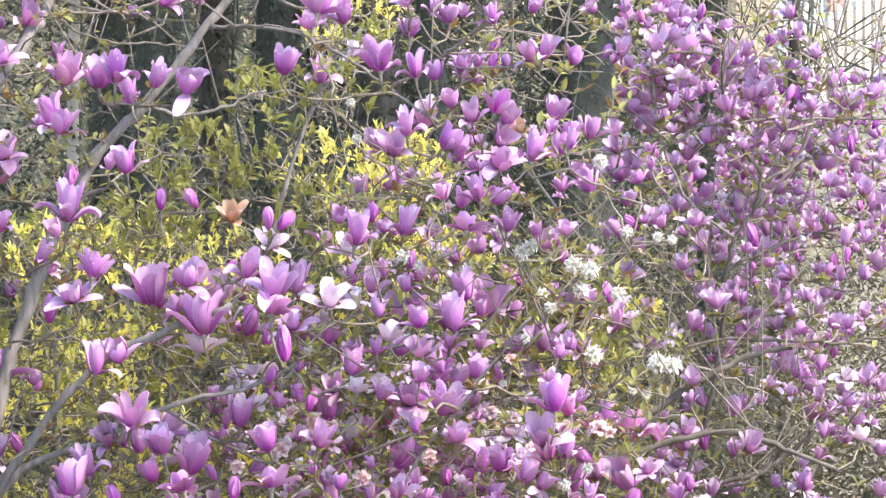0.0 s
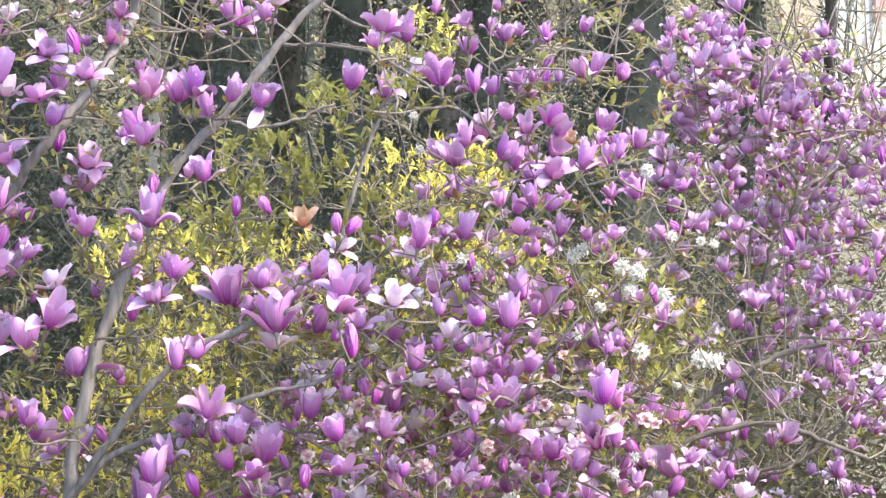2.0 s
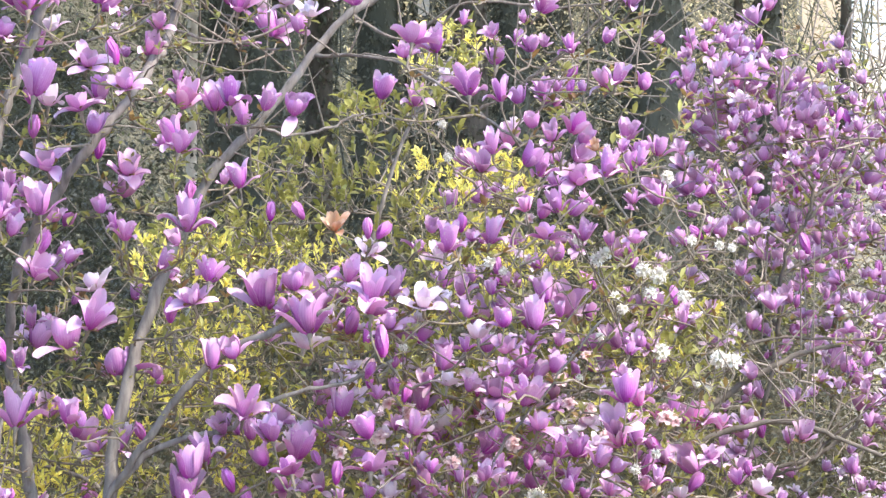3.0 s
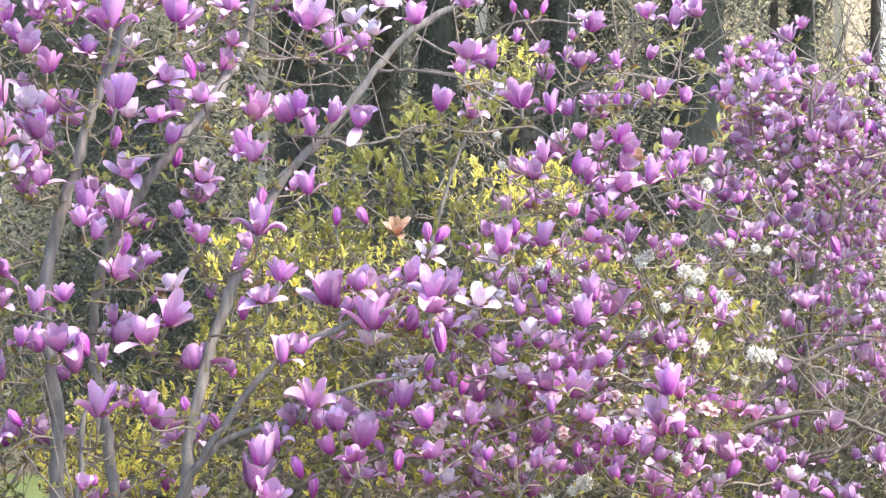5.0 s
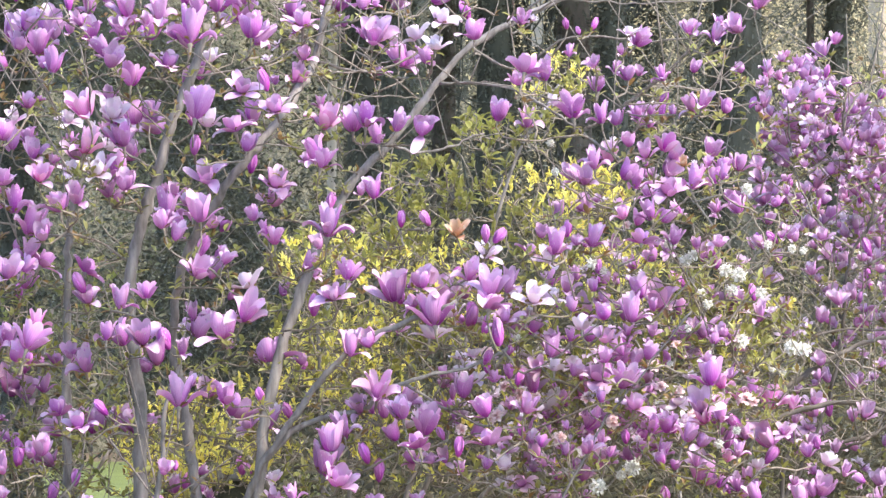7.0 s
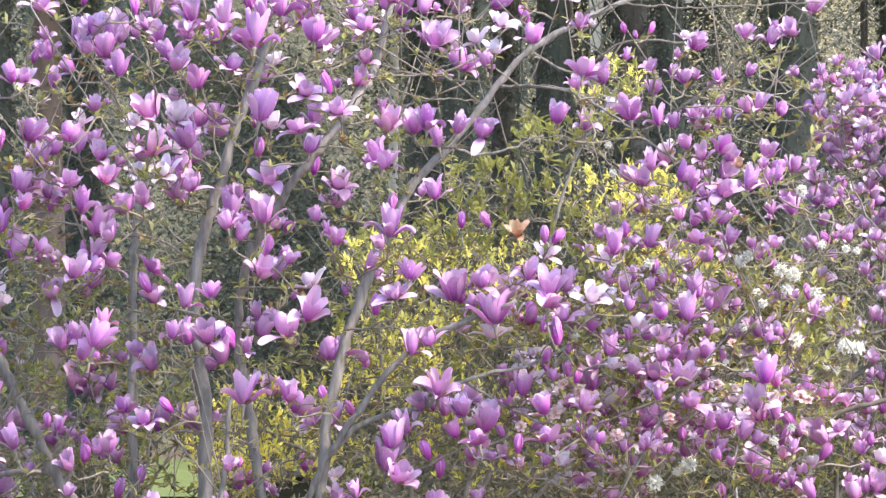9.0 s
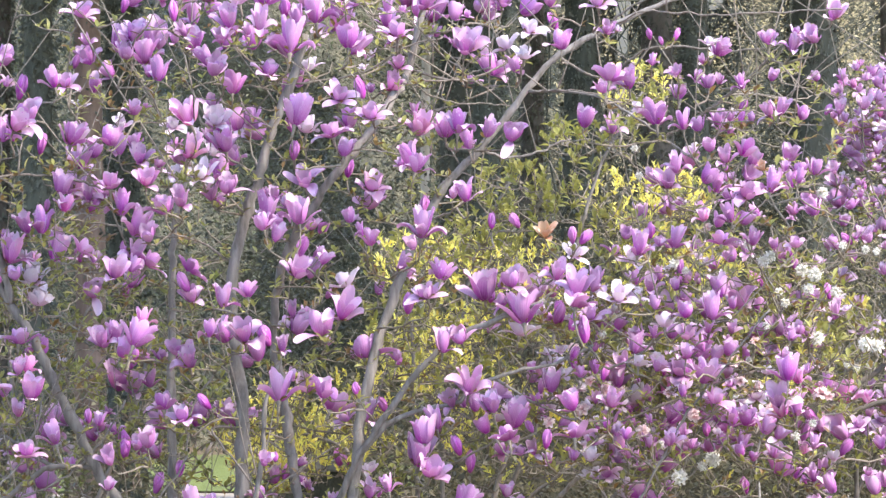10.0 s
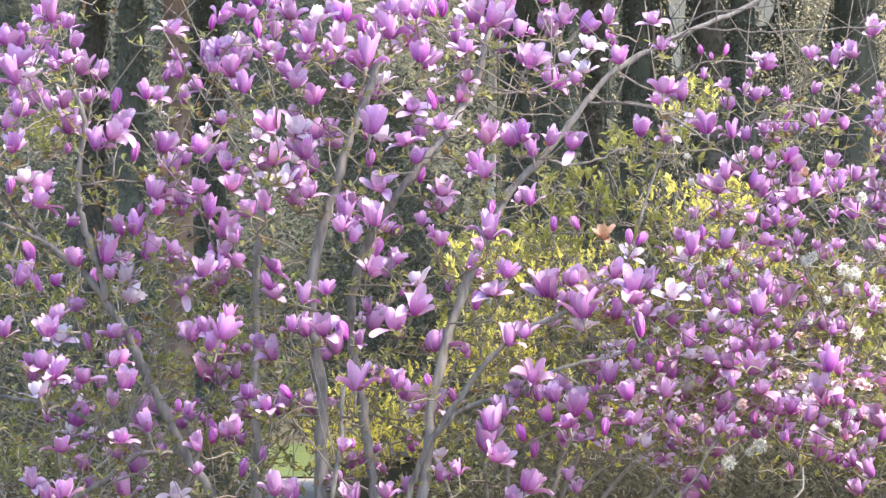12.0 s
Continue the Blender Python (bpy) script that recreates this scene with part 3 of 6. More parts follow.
magnolia_main.limb(0.0150, 0.0074, (-1.211, 0.030, -0.012), (-1.154, -0.001, 0.263), (-1.132, -0.032, 0.439), (-1.076, -0.063, 0.597), (-1.001, -0.093, 0.719), (-0.890, -0.124, 0.877), (-0.761, -0.155, 0.994), (-0.613, -0.186, 1.061), (-0.484, -0.217, 1.113))
magnolia_main.limb(0.0102, 0.0046, (-1.048, -0.074, 0.643), (-0.927, -0.063, 0.759), (-0.770, -0.051, 0.797), (-0.640, -0.040, 0.875), (-0.464, -0.029, 0.917), (-0.334, -0.017, 0.977))
magnolia_main.limb(0.0200, 0.0090, (-1.374, 0.220, -0.007), (-1.560, 0.250, 0.255), (-1.620, 0.280, 0.423), (-1.628, 0.300, 0.682), (-1.632, 0.320, 0.942), (-1.628, 0.340, 1.145), (-1.622, 0.350, 1.312), (-1.591, 0.360, 1.478))
magnolia_main.limb(0.0117, 0.0055, (-1.283, -0.100, -0.006), (-1.349, -0.112, 0.256), (-1.375, -0.125, 0.423), (-1.352, -0.137, 0.646), (-1.341, -0.150, 0.794), (-1.311, -0.163, 0.905))
magnolia_main.limb(0.0046, 0.0028, (-1.413, 0.067, 0.719), (-1.503, -0.008, 0.717), (-1.409, -0.084, 0.589), (-1.315, -0.159, 0.480))
magnolia_main.limb(0.0056, 0.0028, (-0.686, 0.126, 1.570), (-0.593, 0.174, 1.548), (-0.500, 0.222, 1.570), (-0.406, 0.270, 1.604))
magnolia_main.limb(0.0047, 0.0028, (-0.900, 0.212, 1.816), (-0.761, 0.211, 1.785), (-0.630, 0.210, 1.822), (-0.537, 0.209, 1.906), (-0.425, 0.209, 1.981))
magnolia_main.limb(0.0056, 0.0028, (-0.542, 0.153, 1.753), (-0.333, 0.086, 1.738), (-0.185, 0.018, 1.654), (-0.056, -0.050, 1.561), (0.091, -0.118, 1.459))
magnolia_main.limb(0.0032, 0.0019, (-1.597, -0.207, 1.457), (-1.927, -0.090, 1.987), (-1.801, 0.026, 1.886), (-1.693, 0.142, 1.738), (-1.621, 0.258, 1.589))
magnolia_main.limb(0.0047, 0.0023, (-0.444, 0.175, 1.859), (-0.314, 0.090, 1.793), (-0.148, 0.005, 1.886), (0.128, -0.080, 1.876), (0.311, -0.165, 1.903))
magnolia_main.limb(0.0056, 0.0028, (-0.640, -0.040, 0.875), (-0.538, 0.056, 0.808), (-0.407, 0.151, 0.750), (-0.275, 0.247, 0.720))
magnolia_main.limb(0.0037, 0.0023, (-1.264, 0.154, 1.775), (-1.059, 0.138, 1.803), (-0.910, 0.122, 1.887), (-0.798, 0.107, 1.915))
magnolia_main.limb(0.0047, 0.0028, (-1.361, 0.132, 1.496), (-1.460, 0.164, 1.551), (-1.545, 0.196, 1.682), (-1.583, 0.229, 1.832), (-1.640, 0.261, 1.981))
magnolia_main.limb(0.0047, 0.0028, (-1.439, 0.107, 1.216), (-1.543, 0.135, 1.291), (-1.693, 0.164, 1.309), (-1.843, 0.192, 1.346), (-1.993, 0.220, 1.365))
magnolia_main.limb(0.0037, 0.0019, (-0.859, 0.080, 1.346), (-0.742, 0.001, 1.403), (-0.687, -0.078, 1.459))
magnolia_main.limb(0.0037, 0.0023, (-0.276, 0.199, 1.953), (-0.174, 0.122, 1.997), (-0.055, 0.045, 1.988), (0.079, -0.032, 1.984), (0.265, -0.110, 1.994), (0.422, -0.187, 2.004))
magnolia_main.limb(0.0037, 0.0023, (-0.339, 0.190, 1.918), (-0.188, 0.061, 2.029), (0.012, -0.069, 2.063), (0.117, -0.198, 2.078))
magnolia_main.limb(0.0032, 0.0018, (-0.121, -0.016, 1.607), (-0.020, -0.073, 1.672), (0.077, -0.130, 1.741), (0.170, -0.187, 1.807), (0.248, -0.244, 1.886))
magnolia_main.limb(0.0028, 0.0019, (0.005, -0.087, 1.689), (0.128, -0.095, 1.691), (0.258, -0.103, 1.672), (0.387, -0.111, 1.696))
magnolia_main.limb(0.0028, 0.0019, (0.089, -0.137, 1.749), (0.184, -0.072, 1.737), (0.279, -0.007, 1.726), (0.373, 0.058, 1.663))
magnolia_main.limb(0.0053, 0.0028, (-1.390, -0.037, -0.009), (-1.605, -0.007, 0.274), (-1.690, 0.024, 0.456), (-1.597, 0.054, 0.604), (-1.561, 0.084, 0.789), (-1.487, 0.115, 0.900))
magnolia_main.limb(0.0039, 0.0019, (-0.032, -0.066, 1.664), (0.057, -0.127, 1.728), (0.153, -0.187, 1.806), (0.197, -0.248, 1.851))
magnolia_main.limb(0.0026, 0.0016, (0.069, -0.134, 1.738), (0.151, -0.001, 1.742), (0.284, 0.133, 1.729), (0.366, 0.266, 1.749))
magnolia_main.limb(0.0026, 0.0016, (-0.020, -0.073, 1.672), (0.057, -0.138, 1.655), (0.211, -0.202, 1.657), (0.364, -0.267, 1.647))
magnolia_main.limb(0.0026, 0.0013, (0.076, -0.146, 1.655), (0.151, -0.003, 1.605), (0.232, 0.140, 1.577))
magnolia_main.limb(0.0039, 0.0020, (-0.292, 0.235, 0.724), (0.208, 0.225, 0.912), (0.299, 0.214, 0.899), (0.443, 0.204, 0.854), (0.547, 0.193, 0.854))
magnolia_main.limb(0.0045, 0.0026, (-0.350, -0.019, 0.969), (-0.292, -0.069, 0.905), (-0.189, -0.119, 0.957), (-0.112, -0.169, 1.010), (-0.009, -0.220, 1.037), (0.093, -0.270, 1.050))
magnolia_main.limb(0.0039, 0.0020, (-0.229, 0.234, 0.747), (-0.106, 0.216, 0.507), (-0.028, 0.197, 0.691), (0.076, 0.179, 0.822), (0.154, 0.161, 0.900))
magnolia_main.limb(0.0060, 0.0026, (-0.952, -0.027, -0.009), (-0.439, -0.062, 0.271), (-0.240, -0.098, 0.451), (-0.163, -0.133, 0.569), (-0.060, -0.169, 0.751), (0.017, -0.204, 0.855), (0.120, -0.239, 0.985), (0.196, -0.275, 1.089))
magnolia_main.limb(0.0052, 0.0026, (-0.848, -0.091, -0.007), (-0.129, -0.033, 0.278), (0.151, 0.025, 0.461), (0.159, 0.082, 0.602), (0.193, 0.140, 0.770), (0.234, 0.197, 0.900), (0.287, 0.255, 1.029))
magnolia_main.limb(0.0032, 0.0019, (0.072, -0.110, 1.472), (-0.033, -0.122, 1.268), (0.044, -0.134, 1.294), (0.148, -0.146, 1.385), (0.225, -0.158, 1.437), (0.354, -0.170, 1.473))
magnolia_main.limb(0.0029, 0.0020, (-0.916, 0.209, 1.786), (-0.902, 0.193, 1.800), (-0.816, 0.176, 1.782), (-0.731, 0.160, 1.800), (-0.655, 0.143, 1.827))
magnolia_main.limb(0.0029, 0.0020, (-0.916, 0.209, 1.786), (-0.816, 0.217, 1.730), (-0.731, 0.225, 1.715), (-0.635, 0.233, 1.710), (-0.550, 0.241, 1.701))
magnolia_main.limb(0.0026, 0.0016, (-1.008, -0.040, 1.645), (-0.978, 0.060, 1.639), (-0.911, 0.222, 1.654), (-0.835, 0.235, 1.681), (-0.788, 0.248, 1.706))
magnolia_main.limb(0.0026, 0.0016, (-1.064, -0.064, 1.579), (-0.942, -0.020, 1.560), (-0.815, 0.006, 1.553), (-0.746, -0.087, 1.564))
magnolia_main.limb(0.0029, 0.0019, (-0.516, 0.145, 1.751), (-0.475, 0.088, 1.753), (-0.391, 0.032, 1.752), (-0.280, -0.025, 1.729), (-0.175, -0.081, 1.690))
magnolia_main.limb(0.0026, 0.0016, (-0.750, 0.111, 1.506), (-0.626, 0.062, 1.459), (-0.533, 0.014, 1.451))
magnolia_main.limb(0.0026, 0.0016, (-0.241, 0.043, 1.685), (-0.290, 0.071, 1.605), (-0.238, 0.099, 1.547), (-0.133, 0.127, 1.462), (-0.028, 0.154, 1.383))
magnolia_main.limb(0.0026, 0.0016, (-0.431, -0.026, 0.932), (-0.344, -0.090, 1.035), (-0.241, -0.155, 1.068), (-0.126, -0.219, 1.127))
magnolia_main.limb(0.0026, 0.0016, (-0.344, -0.090, 1.035), (-0.395, -0.033, 1.086), (-0.291, 0.024, 1.137), (-0.186, 0.082, 1.188), (-0.081, 0.139, 1.201))
magnolia_right = Shrub("magnolia", "dense purple magnolia shrub with low arching limbs", "shrub", (0.39, 1.20, 0.0), 5, lilac=True)
magnolia_right.limb(0.0158, 0.0054, (0.383, 1.235, -0.030), (0.352, 1.080, 0.383), (0.347, 0.960, 0.660), (0.400, 0.940, 0.792), (0.507, 0.950, 0.872), (0.608, 0.970, 0.935), (0.708, 1.000, 0.986), (0.813, 1.020, 1.012))
magnolia_right.limb(0.0126, 0.0048, (0.361, 1.253, -0.030), (0.354, 1.070, 0.390), (0.359, 0.920, 0.668), (0.452, 0.890, 0.758), (0.588, 0.900, 0.806), (0.701, 0.920, 0.814), (0.792, 0.940, 0.776), (0.922, 0.980, 0.724))
magnolia_right.limb(0.0094, 0.0048, (0.426, 1.213, -0.030), (0.470, 1.202, 0.382), (0.486, 1.191, 0.648), (0.617, 1.180, 0.687), (0.736, 1.169, 0.716), (0.814, 1.157, 0.766), (0.867, 1.146, 0.818))
magnolia_right.limb(0.0055, 0.0034, (0.608, 0.970, 0.935), (0.545, 1.080, 0.992), (0.670, 1.198, 1.027), (0.881, 1.246, 1.021), (1.037, 1.295, 1.030), (1.132, 1.343, 1.027))
magnolia_right.limb(0.0041, 0.0027, (0.572, 1.030, 0.972), (0.736, 1.100, 0.910), (0.841, 1.215, 0.844))
magnolia_right.limb(0.0041, 0.0027, (0.545, 1.080, 0.992), (0.198, 1.120, 1.445), (0.394, 1.147, 1.464), (0.538, 1.145, 1.480), (0.605, 1.143, 1.518), (0.801, 1.141, 1.539), (1.034, 1.139, 1.538), (1.129, 1.137, 1.533))
magnolia_right.limb(0.0065, 0.0042, (0.654, 1.192, 1.023), (0.663, 1.179, 1.185), (0.683, 1.165, 1.264), (0.729, 1.152, 1.330), (0.748, 1.138, 1.421))
magnolia_right.limb(0.0061, 0.0034, (0.746, 1.140, 1.411), (0.682, 1.124, 1.513), (0.656, 1.108, 1.618), (0.663, 1.091, 1.737))
magnolia_right.limb(0.0048, 0.0027, (0.729, 1.152, 1.330), (0.814, 1.129, 1.422), (0.866, 1.105, 1.553), (0.853, 1.082, 1.684), (0.826, 1.058, 1.789))
magnolia_right.limb(0.0048, 0.0027, (0.683, 1.165, 1.264), (0.591, 1.145, 1.330), (0.526, 1.124, 1.448), (0.499, 1.103, 1.579), (0.486, 1.082, 1.697))
magnolia_right.limb(0.0048, 0.0027, (0.741, 1.144, 1.388), (0.854, 1.184, 1.447), (0.946, 1.223, 1.514), (1.026, 1.264, 1.592))
magnolia_right.limb(0.0055, 0.0034, (0.663, 1.179, 1.185), (0.763, 1.241, 1.238), (0.881, 1.304, 1.277), (1.001, 1.367, 1.251))
magnolia_right.limb(0.0079, 0.0048, (0.387, 1.159, -0.030), (0.431, 1.193, 0.265), (0.448, 1.228, 0.450), (0.553, 1.261, 0.660), (0.632, 1.295, 0.897), (0.652, 1.330, 1.027), (0.645, 1.364, 1.080))
magnolia_right.limb(0.0041, 0.0021, (0.656, 1.108, 1.618), (0.682, 1.125, 1.697), (0.722, 1.142, 1.736), (0.768, 1.160, 1.767), (0.854, 1.177, 1.768), (0.946, 1.194, 1.724), (1.077, 1.211, 1.668))
magnolia_right.limb(0.0060, 0.0030, (0.405, 1.180, -0.030), (0.560, 1.060, 0.520), (0.652, 0.960, 0.668), (0.701, 0.940, 0.692), (0.744, 0.940, 0.717), (0.779, 0.950, 0.760), (0.864, 0.960, 0.830))
magnolia_right.limb(0.0032, 0.0020, (0.588, 0.900, 0.806), (0.659, 0.890, 0.818), (0.744, 0.880, 0.823))
magnolia_right.limb(0.0027, 0.0014, (0.918, 1.140, 1.539), (0.984, 1.154, 1.599), (1.077, 1.168, 1.645))

magnolia_left.blooms_at("bud", (-2.091, 0.44, 1.761, 0.037, 0), (-2.062, 0.15, 1.704, 0.024, 10), (-1.922, 0.44, 1.842, 0.024, 5), (-2.027, 0.45, 1.589, 0.032, 0), (-2.247, 0.40, 1.604, 0.024, 0), (-1.867, 0.49, 1.401, 0.032, 10), (-2.010, 0.33, 1.401, 0.020, 0), (-2.162, 0.49, 1.181, 0.032, 0), (-1.914, 0.37, 1.251, 0.028, 0), (-2.185, 0.10, 0.742, 0.020, 0), (-1.883, 0.14, 0.760, 0.024, 0))
magnolia_left.blooms_at("goblet", (-2.439, 0.16, 1.976, 0.075, 10), (-2.218, 0.09, 1.957, 0.056, 10), (-2.418, 0.11, 1.790, 0.070, 0), (-2.360, 0.29, 1.779, 0.084, 0), (-2.400, -0.08, 1.737, 0.065, 0), (-2.255, 0.23, 1.766, 0.056, 0), (-2.156, 0.08, 1.635, 0.070, -10), (-1.961, 0.10, 1.477, 0.070, -5), (-1.925, 0.25, 1.464, 0.075, 10), (-2.079, 0.26, 1.351, 0.061, -5), (-2.024, 0.03, 1.355, 0.070, 0), (-2.119, 0.23, 1.275, 0.084, 0), (-1.973, 0.28, 1.280, 0.084, 5), (-2.288, 0.36, 1.173, 0.047, 0), (-2.456, 0.13, 1.015, 0.065, 0), (-2.110, 0.10, 1.198, 0.051, 0))
magnolia_left.blooms_at("goblet", (-1.872, 0.23, 1.150, 0.065, 0), (-2.328, 0.18, 0.908, 0.070, 0), (-2.052, -0.12, 0.852, 0.083, 5), (-2.094, -0.08, 0.909, 0.046, 10), (-2.095, -0.06, 0.779, 0.046, 0), (-2.317, 0.16, 0.467, 0.056, 0), (-1.939, 0.28, 0.616, 0.042, 0))
magnolia_left.blooms_at("half", (-2.304, -0.03, 2.062, 0.114, -10), (-2.194, 0.33, 1.885, 0.107, 15), (-2.429, -0.13, 1.857, 0.111, -10), (-2.185, 0.34, 1.772, 0.071, -10), (-2.242, 0.18, 1.691, 0.112, 0), (-2.443, 0.26, 1.692, 0.092, 0), (-2.418, -0.09, 1.626, 0.101, 0), (-2.095, -0.07, 1.654, 0.091, 20), (-1.993, 0.09, 1.793, 0.081, -20), (-1.929, 0.26, 1.626, 0.107, 10), (-1.864, 0.25, 1.570, 0.066, 10), (-1.900, 0.21, 1.548, 0.091, 0), (-1.885, 0.21, 1.439, 0.071, 10), (-2.394, 0.21, 1.191, 0.107, 5), (-2.222, 0.35, 1.092, 0.076, 20), (-2.223, 0.12, 1.250, 0.086, -10))
magnolia_left.blooms_at("half", (-2.308, -0.06, 1.014, 0.101, 0), (-2.366, 0.21, 0.866, 0.086, -10), (-2.278, -0.13, 0.882, 0.101, 10), (-1.989, -0.13, 0.710, 0.096, 5), (-2.364, 0.17, 0.513, 0.086, -10), (-2.260, -0.03, 0.485, 0.101, 15), (-2.062, 0.32, 0.481, 0.102, 0))
magnolia_left.blooms_at("open", (-2.248, 0.28, 2.023, 0.114, 0), (-2.412, 0.07, 1.905, 0.114, 0), (-2.245, -0.12, 1.903, 0.101, -15), (-1.955, 0.37, 1.784, 0.092, 15), (-1.904, 0.36, 2.005, 0.112, 0), (-2.320, 0.22, 1.482, 0.091, 0), (-2.335, -0.00, 1.440, 0.117, 0), (-1.894, 0.03, 1.277, 0.091, 30), (-2.096, 0.21, 1.006, 0.117, 0), (-2.194, 0.10, 0.859, 0.117, 0), (-2.268, 0.09, 0.631, 0.117, 0), (-2.071, 0.05, 0.660, 0.117, 10))
magnolia_left.blooms_at("pale", (-2.387, 0.04, 1.518, 0.117, 0), (-2.061, 0.29, 1.192, 0.117, 0), (-2.034, 0.30, 1.121, 0.118, 0), (-2.272, 0.29, 0.990, 0.118, 0), (-2.346, -0.03, 0.810, 0.117, 0), (-1.895, 0.35, 0.465, 0.102, 0))
magnolia_left.blooms_at("rosy", (-1.949, 0.00, 1.409, 0.076, 0), (-2.061, 0.02, 0.920, 0.071, 10))
magnolia_main.blooms_at("bud", (-1.771, 0.09, 2.017, 0.028, 0), (-1.622, -0.07, 1.996, 0.032, 0), (-1.774, 0.07, 1.273, 0.024, 0), (-1.593, 0.02, 1.169, 0.040, -10), (-1.769, 0.06, 0.659, 0.036, 0), (-1.528, -0.13, 0.803, 0.032, 0), (-1.603, 0.28, 0.598, 0.028, 0), (-1.283, 0.18, 2.008, 0.036, 0), (-1.050, 0.14, 2.064, 0.032, 0), (-1.013, 0.17, 2.064, 0.036, 0), (-1.251, -0.14, 1.570, 0.036, 0), (-0.855, 0.36, 1.401, 0.032, 0), (-1.232, 0.24, 1.271, 0.036, 0), (-0.649, 0.04, 1.357, 0.028, 0), (-0.578, 0.24, 1.355, 0.028, 0), (-1.062, -0.12, 0.839, 0.028, 0))
magnolia_main.blooms_at("bud", (-0.757, -0.07, 0.670, 0.036, 0), (-0.714, 0.15, 0.616, 0.036, 0), (-0.462, 0.35, 1.967, 0.032, 0), (-0.168, -0.07, 1.926, 0.021, 0), (-0.084, 0.17, 1.924, 0.021, 0), (-0.132, 0.07, 1.907, 0.016, 0), (0.115, 0.14, 1.671, 0.021, 0), (-0.403, -0.10, 1.311, 0.028, 0), (-0.362, -0.09, 1.307, 0.031, 20), (-0.443, 0.35, 1.070, 0.036, 0), (-0.401, 0.20, 1.044, 0.031, 0), (-0.366, -0.24, 1.023, 0.041, 0), (-0.398, 0.19, 0.926, 0.025, 5), (-0.334, 0.27, 0.911, 0.031, 10), (-0.303, 0.08, 0.895, 0.028, 20), (-0.299, -0.13, 0.735, 0.022, 0))
magnolia_main.blooms_at("bud", (-0.480, -0.02, 0.689, 0.031, 0))
magnolia_main.blooms_at("faded", (-0.486, 0.05, 1.325, 0.076, 0), (0.176, -0.03, 1.521, 0.042, 0))
magnolia_main.blooms_at("goblet", (-1.734, -0.05, 1.941, 0.070, 20), (-1.765, -0.05, 1.876, 0.060, -15), (-1.663, -0.15, 1.820, 0.065, 0), (-1.560, 0.21, 1.915, 0.075, 10), (-1.493, -0.04, 1.830, 0.070, 0), (-1.812, -0.11, 1.617, 0.065, 10), (-1.785, 0.11, 1.593, 0.061, 0), (-1.601, -0.17, 1.426, 0.060, 10), (-1.702, -0.06, 1.316, 0.056, 0), (-1.766, -0.22, 0.971, 0.069, 0), (-1.849, 0.06, 0.752, 0.042, 0), (-1.701, -0.24, 0.694, 0.065, 0), (-1.816, -0.10, 0.552, 0.042, 0), (-1.348, 0.12, 2.051, 0.079, 0), (-1.377, 0.01, 1.914, 0.074, 0), (-1.088, -0.30, 1.924, 0.083, 0))
magnolia_main.blooms_at("goblet", (-1.102, -0.23, 2.054, 0.051, 0), (-1.142, 0.03, 2.072, 0.060, 0), (-0.761, -0.08, 1.996, 0.056, 0), (-0.816, -0.03, 1.938, 0.037, 0), (-1.098, -0.08, 1.580, 0.056, 0), (-0.653, -0.24, 1.644, 0.060, 20), (-0.584, 0.02, 1.632, 0.070, 10), (-0.905, -0.07, 1.561, 0.070, -5), (-1.241, -0.16, 1.391, 0.079, 0), (-1.300, -0.16, 1.323, 0.056, 0), (-0.733, -0.22, 1.450, 0.060, 0), (-0.894, -0.05, 1.289, 0.046, 0), (-1.086, 0.01, 1.372, 0.046, 0), (-1.158, -0.14, 1.243, 0.046, 0), (-0.674, -0.02, 1.168, 0.099, 0), (-0.594, -0.06, 1.185, 0.065, 0))
magnolia_main.blooms_at("goblet", (-1.470, 0.01, 1.130, 0.065, 0), (-1.474, -0.06, 1.020, 0.074, 0), (-1.237, 0.18, 1.044, 0.079, 0), (-1.169, -0.02, 1.047, 0.084, 0), (-0.995, 0.25, 1.150, 0.037, 0), (-1.458, 0.07, 1.468, 0.060, 0), (-1.365, 0.03, 0.967, 0.070, 0), (-1.289, -0.05, 0.981, 0.046, 0), (-1.041, 0.17, 0.973, 0.079, 0), (-0.798, -0.10, 0.993, 0.069, -10), (-0.751, -0.10, 1.006, 0.056, 0), (-1.162, -0.15, 0.849, 0.069, 0), (-1.031, 0.13, 0.777, 0.065, 0), (-0.677, 0.17, 0.731, 0.061, 0), (-0.857, -0.05, 0.714, 0.083, 0), (-1.022, 0.12, 0.537, 0.056, 0))
magnolia_main.blooms_at("goblet", (-1.202, -0.29, 0.484, 0.060, 0), (-0.574, 0.21, 0.493, 0.047, 0), (-0.602, 0.22, 0.534, 0.047, 0), (-0.472, 0.14, 2.036, 0.051, 0), (-0.435, 0.07, 1.909, 0.060, 0), (0.210, 0.24, 1.800, 0.036, 0), (0.343, 0.31, 1.798, 0.032, 0), (0.304, -0.08, 1.685, 0.044, 0), (0.193, -0.08, 1.696, 0.048, 0), (-0.362, 0.01, 1.678, 0.072, 5), (-0.023, 0.03, 1.654, 0.052, 0), (0.040, 0.11, 1.669, 0.044, 0), (0.081, 0.32, 1.675, 0.032, 0), (0.145, 0.17, 1.673, 0.028, 0), (0.016, -0.17, 1.589, 0.048, 0), (0.015, -0.18, 1.493, 0.056, 0))
